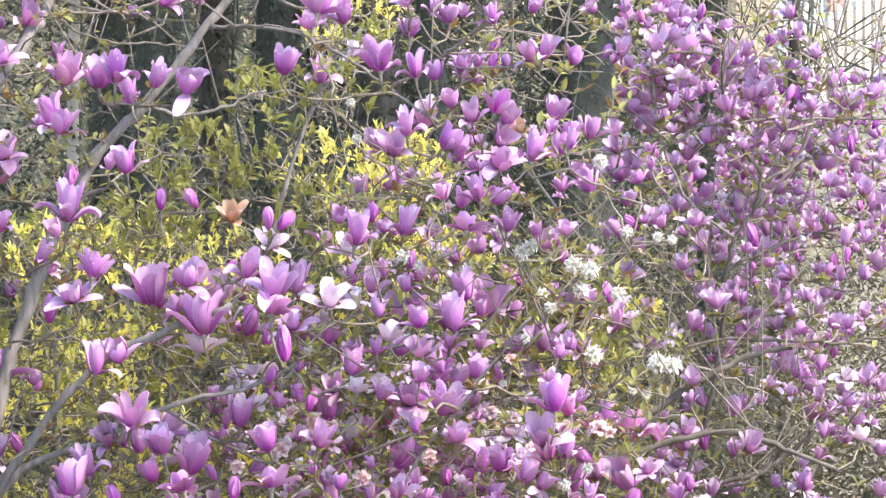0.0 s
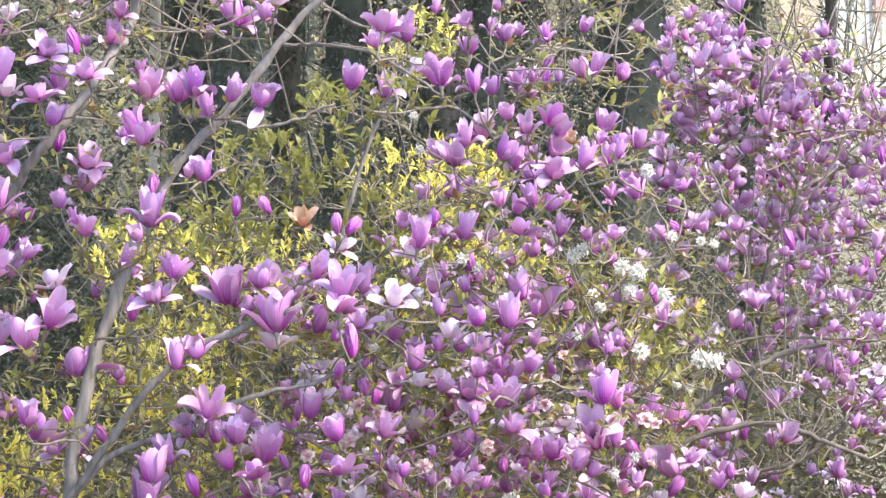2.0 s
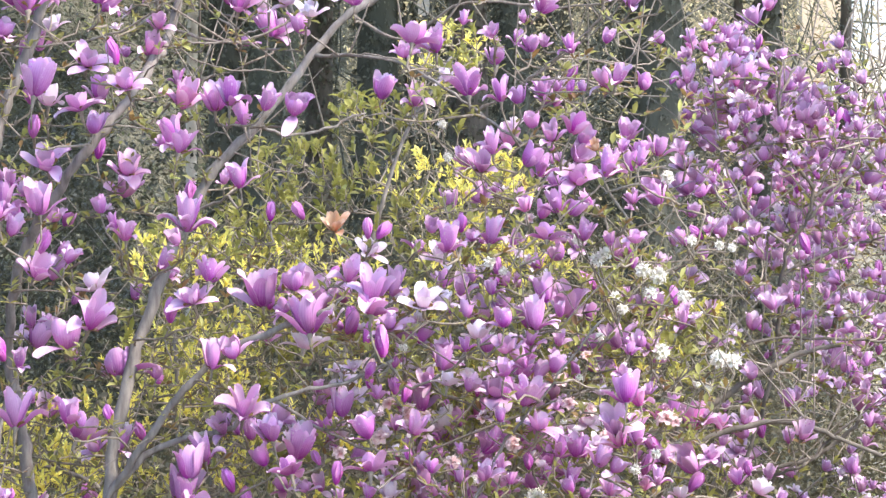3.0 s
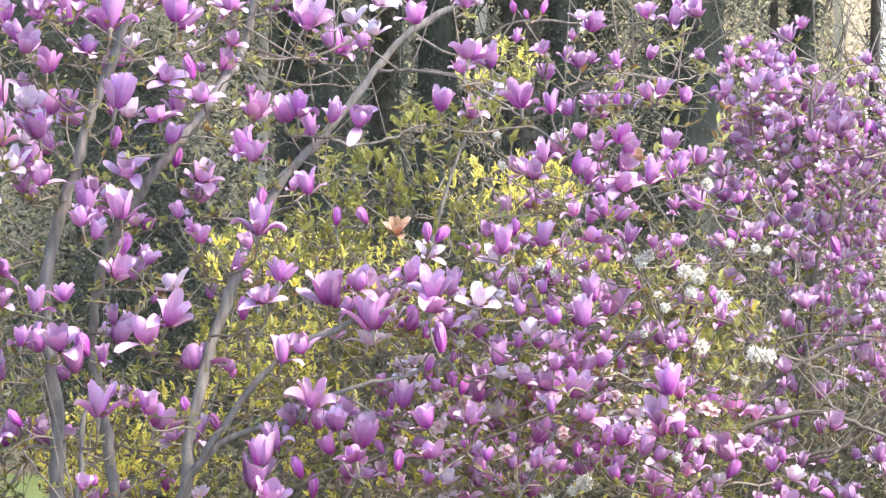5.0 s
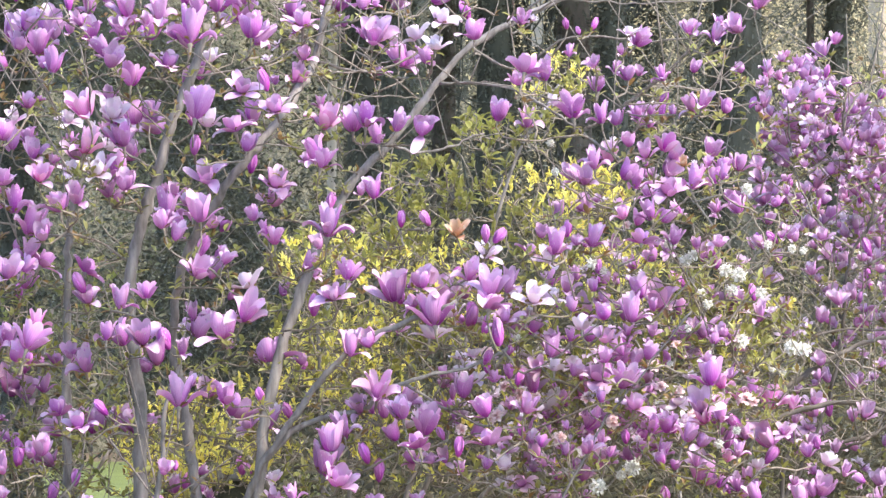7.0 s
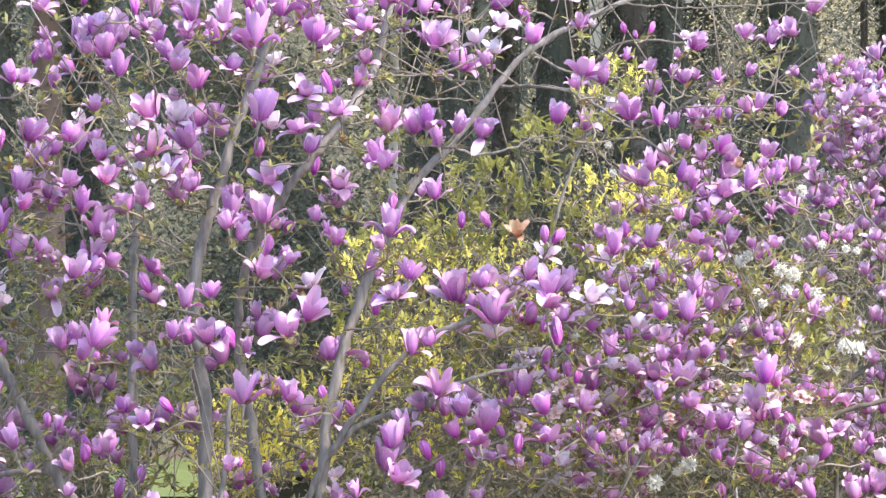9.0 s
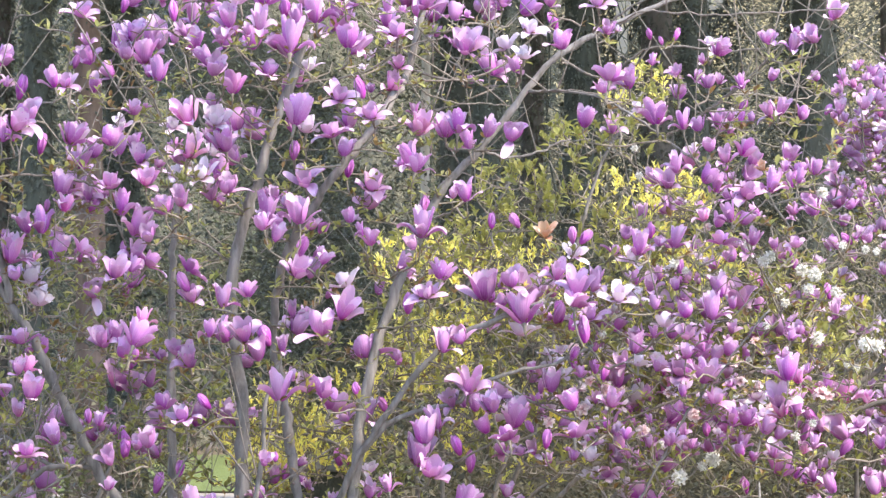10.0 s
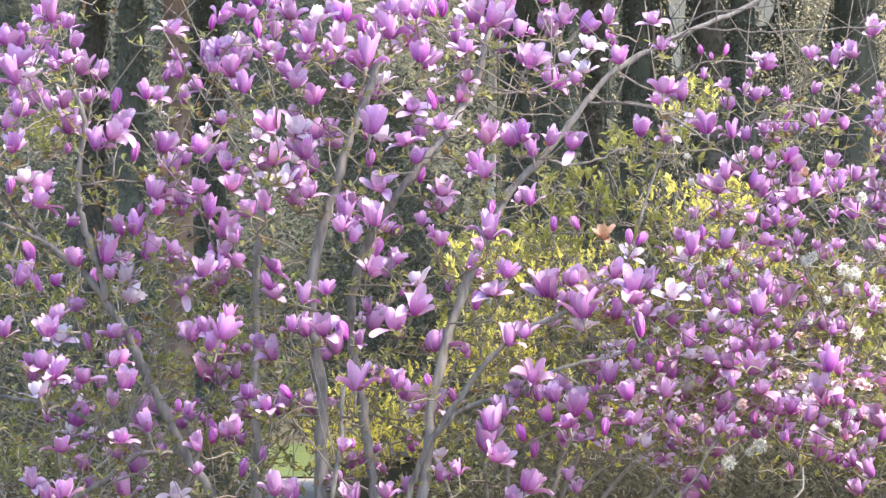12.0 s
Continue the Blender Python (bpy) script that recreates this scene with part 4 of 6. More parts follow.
magnolia_main.blooms_at("goblet", (-0.237, 0.31, 1.317, 0.040, 0), (-0.089, 0.20, 1.165, 0.040, 0), (-0.149, -0.08, 1.107, 0.044, 0), (0.047, 0.02, 1.162, 0.068, 0), (0.020, -0.12, 1.095, 0.072, 0), (-0.058, -0.18, 1.086, 0.052, 0), (0.087, 0.17, 1.104, 0.036, 0), (-0.413, -0.23, 0.813, 0.074, 5), (-0.466, 0.13, 0.868, 0.072, 0), (-0.211, 0.14, 0.983, 0.062, 0), (-0.065, -0.10, 0.840, 0.039, 0), (-0.157, 0.31, 0.692, 0.046, 0), (0.128, 0.02, 0.760, 0.065, 0), (0.234, -0.06, 0.710, 0.049, 15), (0.255, -0.25, 0.912, 0.078, 0), (0.223, -0.22, 0.821, 0.081, 10))
magnolia_main.blooms_at("goblet", (-0.239, -0.01, 0.708, 0.039, 0), (0.046, -0.07, 1.787, 0.029, 0), (0.126, 0.04, 1.362, 0.046, 5), (0.214, 0.20, 1.285, 0.036, 0))
magnolia_main.blooms_at("half", (-1.710, 0.08, 1.872, 0.101, 5), (-1.594, -0.10, 1.937, 0.060, -10), (-1.517, 0.20, 2.055, 0.091, 0), (-1.526, 0.03, 1.858, 0.091, -20), (-1.741, -0.12, 1.700, 0.060, 0), (-1.727, 0.05, 1.561, 0.091, 0), (-1.779, 0.04, 1.412, 0.096, 5), (-1.651, -0.02, 1.409, 0.091, -10), (-1.727, 0.05, 1.351, 0.106, 0), (-1.506, 0.12, 1.449, 0.081, 10), (-1.794, -0.21, 1.210, 0.100, 0), (-1.747, 0.11, 1.179, 0.076, 10), (-1.735, 0.00, 1.264, 0.086, 0), (-1.848, 0.03, 1.004, 0.101, -15), (-1.799, 0.07, 1.016, 0.086, 0), (-1.728, -0.29, 1.009, 0.105, 10))
magnolia_main.blooms_at("half", (-1.569, 0.04, 1.134, 0.086, 0), (-1.509, -0.19, 1.031, 0.080, 0), (-1.819, -0.30, 0.640, 0.080, 0), (-1.578, 0.02, 0.939, 0.096, -10), (-1.565, -0.12, 0.503, 0.101, 0), (-1.518, 0.00, 0.482, 0.101, 0), (-1.455, -0.11, 1.978, 0.101, 0), (-1.356, -0.23, 1.971, 0.095, 0), (-1.262, -0.01, 1.919, 0.124, 0), (-1.190, 0.20, 2.005, 0.112, 0), (-1.246, 0.20, 1.977, 0.086, 0), (-1.473, -0.12, 1.922, 0.065, 0), (-1.441, 0.16, 1.775, 0.086, -5), (-1.052, -0.24, 1.893, 0.085, 30), (-0.844, -0.10, 2.042, 0.111, 10), (-0.724, -0.15, 1.903, 0.111, 0))
magnolia_main.blooms_at("half", (-0.613, -0.10, 2.042, 0.086, 0), (-0.933, 0.18, 1.841, 0.071, 0), (-1.241, -0.16, 1.700, 0.123, 0), (-0.792, -0.04, 1.644, 0.091, -10), (-0.751, -0.15, 1.663, 0.096, 10), (-0.724, -0.05, 1.604, 0.076, 0), (-0.871, -0.15, 1.539, 0.091, 10), (-1.468, 0.11, 1.604, 0.101, 0), (-1.332, 0.11, 1.393, 0.116, 0), (-1.352, -0.17, 1.358, 0.085, -10), (-0.860, -0.15, 1.354, 0.116, 0), (-0.919, 0.04, 1.227, 0.071, 10), (-1.240, -0.24, 1.211, 0.090, 0), (-1.193, 0.10, 1.213, 0.091, 0), (-0.798, -0.13, 1.206, 0.086, 10), (-1.396, -0.28, 1.147, 0.070, 0))
magnolia_main.blooms_at("half", (-1.407, -0.17, 1.025, 0.123, 0), (-1.261, 0.16, 1.085, 0.071, 0), (-1.097, -0.29, 1.092, 0.120, 10), (-0.557, -0.08, 1.089, 0.124, 5), (-0.938, 0.14, 0.946, 0.051, 0), (-1.296, -0.20, 0.856, 0.123, 0), (-0.776, 0.06, 0.808, 0.076, 0), (-0.714, -0.07, 0.866, 0.116, 10), (-0.653, -0.15, 0.803, 0.091, 0), (-0.575, 0.11, 0.770, 0.111, 5), (-0.822, -0.01, 0.754, 0.086, 10), (-0.866, -0.04, 0.649, 0.121, 0), (-0.970, -0.26, 0.557, 0.070, 0), (-1.342, -0.18, 0.628, 0.060, 0), (-1.133, 0.11, 0.496, 0.066, 0), (-1.315, 0.05, 0.464, 0.101, 0))
magnolia_main.blooms_at("half", (-0.724, 0.08, 0.510, 0.111, 20), (-0.789, 0.06, 0.464, 0.076, 0), (-0.296, 0.04, 1.947, 0.061, 0), (-0.233, 0.18, 1.794, 0.087, 0), (-0.158, -0.07, 1.848, 0.043, 0), (-0.006, 0.17, 1.850, 0.039, 0), (0.051, -0.24, 1.884, 0.073, 0), (0.193, -0.10, 1.918, 0.065, 0), (0.272, -0.26, 1.902, 0.073, 0), (0.327, -0.27, 1.921, 0.073, 0), (0.399, -0.00, 1.997, 0.087, 0), (0.238, -0.14, 1.707, 0.074, 0), (-0.279, -0.05, 1.652, 0.078, 0), (0.013, 0.19, 1.785, 0.065, 0), (-0.076, -0.11, 1.752, 0.065, 0), (-0.088, -0.27, 1.814, 0.052, 0))
magnolia_main.blooms_at("half", (-0.147, 0.06, 1.691, 0.109, 0), (-0.068, -0.22, 1.668, 0.078, 0), (0.062, -0.16, 1.557, 0.073, -10), (-0.112, -0.03, 1.478, 0.082, 5), (-0.087, -0.23, 1.534, 0.078, 0), (0.039, -0.11, 1.472, 0.074, 10), (0.209, -0.21, 1.478, 0.086, 0), (0.266, 0.07, 1.487, 0.070, 0), (0.075, 0.04, 1.384, 0.078, 0), (-0.197, -0.18, 1.290, 0.095, 0), (-0.084, -0.05, 1.311, 0.087, 0), (0.151, 0.11, 1.306, 0.061, 0), (-0.392, -0.28, 1.171, 0.123, 0), (-0.333, 0.08, 1.176, 0.087, 10), (-0.164, 0.21, 1.167, 0.079, 0), (0.017, -0.10, 1.033, 0.061, 0))
magnolia_main.blooms_at("half", (-0.155, -0.03, 1.018, 0.053, 0), (-0.133, -0.00, 0.914, 0.064, 15), (0.009, -0.09, 0.896, 0.106, 5), (-0.281, -0.28, 0.816, 0.077, 0), (-0.103, -0.05, 0.694, 0.071, 0), (0.003, 0.10, 0.997, 0.064, 10), (-0.056, -0.30, 0.958, 0.063, 0), (0.096, 0.16, 0.763, 0.089, 20), (0.194, -0.08, 0.733, 0.071, 0), (0.285, -0.11, 0.789, 0.071, 0), (0.337, -0.10, 0.685, 0.060, 0), (0.109, -0.15, 1.781, 0.056, 0), (0.247, -0.05, 1.521, 0.046, 0), (0.293, -0.28, 1.493, 0.053, 0), (0.344, 0.18, 1.524, 0.071, 0), (0.331, 0.19, 1.396, 0.071, 0))
magnolia_main.blooms_at("half", (0.269, 0.06, 1.390, 0.050, 0))
magnolia_main.blooms_at("open", (-1.659, -0.09, 2.052, 0.113, 10), (-1.815, 0.00, 1.481, 0.117, 0), (-1.690, 0.05, 1.236, 0.117, 10), (-1.561, 0.10, 1.217, 0.101, 20), (-1.655, 0.13, 0.806, 0.117, 0), (-1.594, -0.11, 0.765, 0.111, 10), (-1.327, 0.02, 1.821, 0.116, 15), (-0.938, 0.16, 1.943, 0.117, 5), (-1.114, 0.01, 1.743, 0.117, 0), (-1.141, -0.04, 1.635, 0.117, 0), (-1.020, -0.13, 1.691, 0.116, 0), (-1.221, -0.02, 1.487, 0.117, 0), (-1.013, 0.19, 1.477, 0.117, 10), (-0.853, -0.15, 1.141, 0.116, 5), (-1.130, 0.13, 0.806, 0.117, 0), (-0.604, -0.23, 0.709, 0.115, 0))
magnolia_main.blooms_at("open", (-0.825, -0.13, 0.603, 0.116, 0), (-1.357, 0.13, 0.527, 0.086, 0), (-0.326, -0.19, 2.028, 0.099, 0), (-0.283, -0.15, 1.811, 0.108, 0), (0.132, 0.08, 1.449, 0.109, 0), (0.053, -0.13, 1.302, 0.095, 0), (-0.388, -0.27, 1.124, 0.116, 0), (-0.350, -0.18, 1.072, 0.108, 0), (-0.048, -0.12, 1.021, 0.095, 0), (-0.075, 0.08, 0.902, 0.117, 5), (-0.397, -0.19, 0.719, 0.116, 0), (0.039, -0.06, 0.820, 0.102, 20), (0.279, -0.05, 1.291, 0.060, 0))
magnolia_main.blooms_at("pale", (-1.541, 0.04, 1.505, 0.111, 0), (-1.427, -0.08, 2.043, 0.116, 0), (-0.612, 0.21, 1.899, 0.102, 0), (-1.215, 0.21, 1.650, 0.091, 0), (-1.491, 0.13, 1.673, 0.101, 0), (-1.104, -0.02, 1.177, 0.111, 0), (-0.560, -0.00, 1.028, 0.106, 0), (-0.530, -0.27, 1.948, 0.090, 0), (-0.548, -0.23, 1.871, 0.090, 0), (0.014, -0.28, 1.906, 0.065, 0), (-0.393, 0.01, 1.260, 0.083, 0), (-0.262, -0.22, 1.133, 0.116, 0), (-0.212, 0.13, 1.138, 0.096, 0), (-0.122, -0.13, 1.052, 0.078, 0), (-0.200, 0.01, 0.927, 0.078, 0), (0.180, 0.16, 0.770, 0.060, 0))
magnolia_main.blooms_at("rosy", (-1.586, -0.25, 1.690, 0.116, 0), (-1.565, -0.16, 1.580, 0.091, 10), (-1.703, -0.29, 1.488, 0.085, 0), (-1.715, -0.07, 1.061, 0.071, 0), (-0.948, 0.20, 1.781, 0.086, 0), (-0.864, 0.21, 1.654, 0.102, 10), (-1.017, 0.02, 1.307, 0.076, 0), (0.130, -0.01, 1.576, 0.074, 20), (-0.045, 0.09, 1.548, 0.078, 0), (-0.004, -0.26, 1.373, 0.052, 0), (0.285, -0.22, 0.881, 0.060, 0), (0.230, -0.22, 0.782, 0.077, 0))
magnolia_right.blooms_at("bud", (0.605, 1.25, 1.787, 0.020, 0), (0.610, 1.41, 0.797, 0.031, 5), (0.764, 1.36, 1.721, 0.017, 0), (0.809, 1.00, 1.599, 0.020, 0))
magnolia_right.blooms_at("goblet", (0.429, 1.36, 1.658, 0.039, 0), (0.461, 1.23, 1.649, 0.043, -10), (0.538, 1.02, 1.577, 0.040, 0), (0.460, 1.19, 1.248, 0.043, 0), (0.354, 1.03, 1.223, 0.049, 0), (0.437, 1.46, 1.188, 0.049, 0), (0.630, 1.00, 1.125, 0.050, -20), (0.677, 1.24, 1.140, 0.050, -20), (0.591, 1.18, 1.071, 0.049, 0), (0.585, 1.05, 0.941, 0.042, 0), (0.573, 1.03, 0.895, 0.030, 0), (0.511, 1.06, 0.767, 0.033, 0), (0.492, 1.12, 1.022, 0.039, 0), (0.335, 1.09, 0.921, 0.030, 0), (0.742, 1.45, 1.551, 0.049, 0), (0.771, 1.33, 1.776, 0.023, 0))
magnolia_right.blooms_at("goblet", (0.828, 1.03, 1.743, 0.033, 0), (0.847, 1.12, 1.644, 0.030, 0), (0.860, 1.13, 1.579, 0.039, 0), (0.909, 1.38, 1.603, 0.032, 0), (0.794, 1.06, 1.549, 0.033, 0), (0.650, 1.16, 1.464, 0.023, 0), (0.872, 1.36, 1.461, 0.032, 0), (0.936, 1.46, 1.376, 0.050, 0), (0.986, 1.21, 1.382, 0.046, 0), (0.909, 1.40, 1.313, 0.036, 0), (0.933, 1.24, 1.185, 0.039, 0), (0.985, 1.19, 1.183, 0.039, 0), (0.853, 1.13, 1.137, 0.039, 0), (0.894, 1.28, 1.139, 0.033, 0), (0.884, 1.49, 1.099, 0.040, 0), (0.944, 1.01, 1.068, 0.033, 0))
magnolia_right.blooms_at("goblet", (0.832, 1.40, 0.959, 0.043, 0), (0.988, 1.18, 0.940, 0.050, 0), (0.809, 1.09, 0.911, 0.030, 0), (0.877, 1.15, 0.900, 0.033, 0), (0.988, 1.40, 0.885, 0.039, 0), (0.946, 1.27, 0.805, 0.039, 0))
magnolia_right.blooms_at("half", (0.401, 1.05, 1.517, 0.053, 0), (0.420, 1.14, 1.705, 0.061, 0), (0.499, 1.09, 1.716, 0.061, 0), (0.545, 1.11, 1.740, 0.042, 0), (0.572, 1.19, 1.714, 0.060, 0), (0.534, 1.36, 1.629, 0.061, 0), (0.573, 1.07, 1.596, 0.046, 0), (0.593, 1.33, 1.625, 0.043, 0), (0.483, 1.49, 1.531, 0.061, 0), (0.586, 1.27, 1.537, 0.047, 0), (0.407, 1.12, 1.478, 0.054, 0), (0.349, 1.19, 1.432, 0.060, 0), (0.433, 1.12, 1.356, 0.050, 0), (0.500, 1.15, 1.314, 0.061, 0), (0.604, 1.08, 1.255, 0.061, -10), (0.557, 1.04, 1.210, 0.061, 0))
magnolia_right.blooms_at("half", (0.390, 1.43, 1.280, 0.047, 0), (0.481, 1.36, 1.106, 0.053, 0), (0.541, 1.41, 0.801, 0.053, 0), (0.632, 1.21, 0.684, 0.060, 0), (0.344, 1.35, 1.025, 0.061, 0), (0.624, 1.18, 1.616, 0.043, 0), (0.664, 1.21, 1.576, 0.054, 0), (0.738, 1.37, 1.590, 0.061, 0), (0.753, 1.38, 1.658, 0.061, 0), (0.795, 1.22, 1.728, 0.046, 0), (0.869, 1.13, 1.697, 0.046, 0), (0.808, 1.19, 1.789, 0.043, 0), (1.001, 1.43, 1.579, 0.043, 0), (0.961, 1.30, 1.579, 0.043, 0), (0.693, 1.21, 1.500, 0.035, 0), (0.803, 1.29, 1.481, 0.061, 0))
magnolia_right.blooms_at("half", (0.914, 1.26, 1.500, 0.054, 0), (0.961, 1.35, 1.500, 0.047, 0), (0.898, 1.05, 1.400, 0.050, 0), (0.855, 1.30, 1.308, 0.047, 0), (0.938, 1.01, 1.271, 0.061, 0), (0.983, 1.01, 1.269, 0.050, 0), (0.726, 1.42, 1.058, 0.061, 0), (0.913, 1.19, 1.072, 0.054, 0), (0.988, 1.42, 1.093, 0.043, 0), (0.804, 1.45, 1.001, 0.061, 0), (0.882, 1.34, 0.972, 0.053, 0), (0.684, 1.23, 0.874, 0.060, 0), (0.889, 1.34, 0.819, 0.050, 0), (1.024, 1.34, 0.778, 0.053, 0), (0.683, 1.13, 0.779, 0.054, 0), (0.721, 1.03, 0.786, 0.061, 10))
magnolia_right.blooms_at("half", (0.842, 1.28, 0.699, 0.054, 0), (1.026, 1.36, 0.683, 0.061, 0), (0.647, 1.46, 0.992, 0.043, 0))
magnolia_right.blooms_at("open", (0.449, 1.32, 1.569, 0.075, -10), (0.539, 1.20, 1.518, 0.054, 0), (0.662, 1.04, 1.760, 0.061, 0), (0.646, 1.45, 1.714, 0.053, 0), (0.589, 1.01, 1.308, 0.075, 0), (0.572, 1.15, 0.822, 0.071, 0), (0.564, 1.12, 0.701, 0.075, 0), (0.988, 1.47, 1.452, 0.053, 0), (0.784, 1.38, 1.382, 0.071, 0), (0.713, 1.26, 1.242, 0.054, 0), (0.718, 1.37, 1.093, 0.061, 0), (0.808, 1.17, 1.094, 0.054, 0), (0.833, 1.04, 1.055, 0.061, 0), (0.769, 1.25, 0.927, 0.054, 0), (0.742, 1.15, 0.890, 0.054, 0), (0.946, 1.19, 0.890, 0.071, 0))
magnolia_right.blooms_at("pale", (0.947, 1.31, 0.948, 0.072, 0), (0.978, 1.18, 0.812, 0.071, 0))
magnolia_right.blooms_at("rosy", (0.546, 1.18, 1.688, 0.043, 0), (0.686, 1.47, 1.704, 0.061, 0))

magnolia_main.blooms_at("bud", (-0.487, 0.17, 1.202, 0.020, 20), (-0.651, 0.12, 1.126, 0.027, 20), (-0.072, 0.24, 1.216, 0.026, 20), (-0.331, 0.18, 0.971, 0.020, 10), (-0.396, 0.06, 0.950, 0.026, 0), (-0.533, 0.21, 0.727, 0.022, -10), (0.007, 0.18, 0.719, 0.026, -10), (-0.122, 0.07, 0.899, 0.019, 0))
magnolia_main.blooms_at("goblet", (-0.619, 0.22, 1.166, 0.035, 0), (-0.528, 0.16, 0.911, 0.032, 10), (0.036, 0.10, 0.950, 0.049, 20), (-0.259, 0.09, 0.676, 0.046, 0), (-0.475, 0.09, 0.633, 0.037, 0), (0.108, 0.08, 0.655, 0.043, -20), (0.079, 0.08, 0.971, 0.055, 10), (0.086, 0.14, 1.029, 0.036, -10), (0.137, 0.05, 0.755, 0.060, -20), (-0.166, 0.09, 0.686, 0.043, -10))
magnolia_main.blooms_at("half", (-0.583, 0.24, 1.190, 0.043, -10), (-0.202, 0.22, 1.115, 0.052, 0), (-0.377, 0.11, 0.899, 0.058, -10), (-0.007, 0.16, 0.957, 0.081, 20), (-0.331, 0.18, 0.813, 0.052, -10), (-0.490, 0.24, 0.777, 0.052, 20), (-0.266, 0.09, 0.712, 0.052, 0), (-0.230, 0.11, 0.647, 0.046, 0), (-0.396, 0.13, 0.640, 0.052, -10), (-0.065, 0.10, 0.712, 0.052, 0), (-0.036, 0.11, 0.676, 0.046, 10), (0.122, 0.17, 0.683, 0.060, 10), (0.151, 0.19, 0.637, 0.046, 0), (0.209, 0.06, 0.652, 0.060, 0), (0.281, 0.21, 0.820, 0.066, 0), (0.288, 0.19, 1.026, 0.063, -10), (0.267, 0.15, 1.003, 0.043, 20), (-0.166, 0.09, 0.752, 0.037, 0))
magnolia_main.blooms_at("pale", (-0.331, 0.25, 1.141, 0.075, -20), (-0.458, 0.24, 0.931, 0.072, 0), (-0.480, 0.22, 0.957, 0.058, -20), (-0.374, 0.16, 0.849, 0.066, 0), (-0.331, 0.12, 0.752, 0.046, 10), (-0.346, 0.22, 0.640, 0.072, 0), (0.043, 0.06, 0.712, 0.035, -10), (0.166, 0.17, 0.752, 0.063, -10), (-0.086, 0.07, 0.971, 0.046, -10), (0.194, 0.24, 0.899, 0.063, 0), (-0.098, 0.12, 0.835, 0.037, 0))
magnolia_main.blooms_at("open", (0.317, 0.23, 1.015, 0.052, 0), (-0.562, 0.21, 0.655, 0.072, -20), (0.209, 0.17, 0.741, 0.058, 0), (0.079, 0.22, 0.856, 0.052, -20))

magnolia_main.clear = ((0.14, 0.40, 1.55, 1.82), (-2.16, -1.95, 1.60, 2.00), (-0.81, -0.56, 1.37, 1.64), (-0.19, 0.01, 1.78, 1.98), (0.14, 0.44, 1.63, 1.89))
magnolia_left.clear = magnolia_main.clear

magnolia_left.wands(46, (0.25, 0.7), 55)
magnolia_main.wands(105, (0.25, 0.8), 60)
magnolia_right.wands(60, (0.25, 0.7), 55)
magnolia_left.scatter(64, -2.206, 1.289, 0.375, 0.900, 0.20, 0.60, (0.040, 0.065))
magnolia_main.scatter(39, -1.362, 1.720, 0.619, 0.431, 0.20, 0.60, (0.040, 0.065))
magnolia_main.scatter(45, -1.362, 0.820, 0.619, 0.431, 0.20, 0.60, (0.040, 0.065))
magnolia_main.scatter(50, -0.209, 0.898, 0.498, 0.432, 0.30, 0.75, (0.035, 0.070))
magnolia_main.scatter(112, 0.164, 1.315, 0.343, 0.396, 0.30, 0.90, (0.030, 0.055))
magnolia_main.scatter(48, 0.265, 0.607, 0.434, 0.171, 0.20, 0.60, (0.040, 0.065))
magnolia_right.scatter(100, 0.646, 1.592, 0.223, 0.145, 1.08, 1.68, (0.028, 0.046), "half goblet open rosy half goblet pale")
magnolia_right.scatter(195, 0.673, 1.487, 0.289, 0.250, 1.14, 1.86, (0.028, 0.048))
magnolia_right.scatter(200, 0.844, 1.224, 0.263, 0.289, 1.14, 1.86, (0.028, 0.048))
magnolia_right.scatter(104, 0.819, 0.796, 0.316, 0.336, 1.14, 1.86, (0.029, 0.049), "half goblet open half pale open")
magnolia_right.scatter(56, 1.030, 1.356, 0.210, 0.395, 1.32, 1.80, (0.024, 0.041))
magnolia_left.shoots(208, -2.198, 1.253, 0.411, 0.896, -0.10, 0.50)
magnolia_main.shoots(320, -1.321, 1.290, 0.709, 0.877, -0.10, 0.50)
magnolia_main.shoots(224, -0.041, 0.965, 0.588, 0.497, -0.10, 0.50)
magnolia_main.shoots(144, 0.266, 1.658, 0.197, 0.210, 0.10, 0.80)
magnolia_right.shoots(150, 0.751, 1.159, 0.341, 0.683, 1.08, 1.68)
magnolia_main.scatter(34, 0.156, 0.768, 0.340, 0.222, 0.30, 0.75, (0.045, 0.075), "half open open pale pale goblet rosy")
magnolia_right.scatter(220, 0.850, 1.380, 0.290, 0.300, 1.80, 2.28, (0.021, 0.034), "bud half goblet bud rosy goblet half open")
magnolia_main.scatter(26, -0.186, 1.084, 0.313, 0.222, 0.30, 0.75, (0.050, 0.080), "half open pale pale goblet")
magnolia_right.shoots(90, 0.755, 1.289, 0.316, 0.554, 1.32, 2.16)
magnolia_main.scatter(34, -0.742, 1.962, 0.242, 0.186, 0.30, 0.75, (0.045, 0.075), "half open goblet pale half goblet")
magnolia_main.scatter(30, -1.432, 2.018, 0.373, 0.131, 0.30, 0.75, (0.045, 0.075), "half open goblet half goblet")
magnolia_main.scatter(26, -1.507, 1.589, 0.224, 0.131, 0.30, 0.75, (0.045, 0.075), "half open goblet pale half goblet")
magnolia_right.scatter(67, 0.947, 1.513, 0.118, 0.144, 1.08, 1.56, (0.028, 0.047))
magnolia_left.shoots(220, -2.202, 1.158, 0.412, 0.748, -0.10, 0.70)
magnolia_main.shoots(540, -1.285, 1.196, 0.786, 0.786, -0.10, 0.70)
magnolia_main.shoots(300, -0.038, 0.962, 0.590, 0.433, 0.00, 0.70)
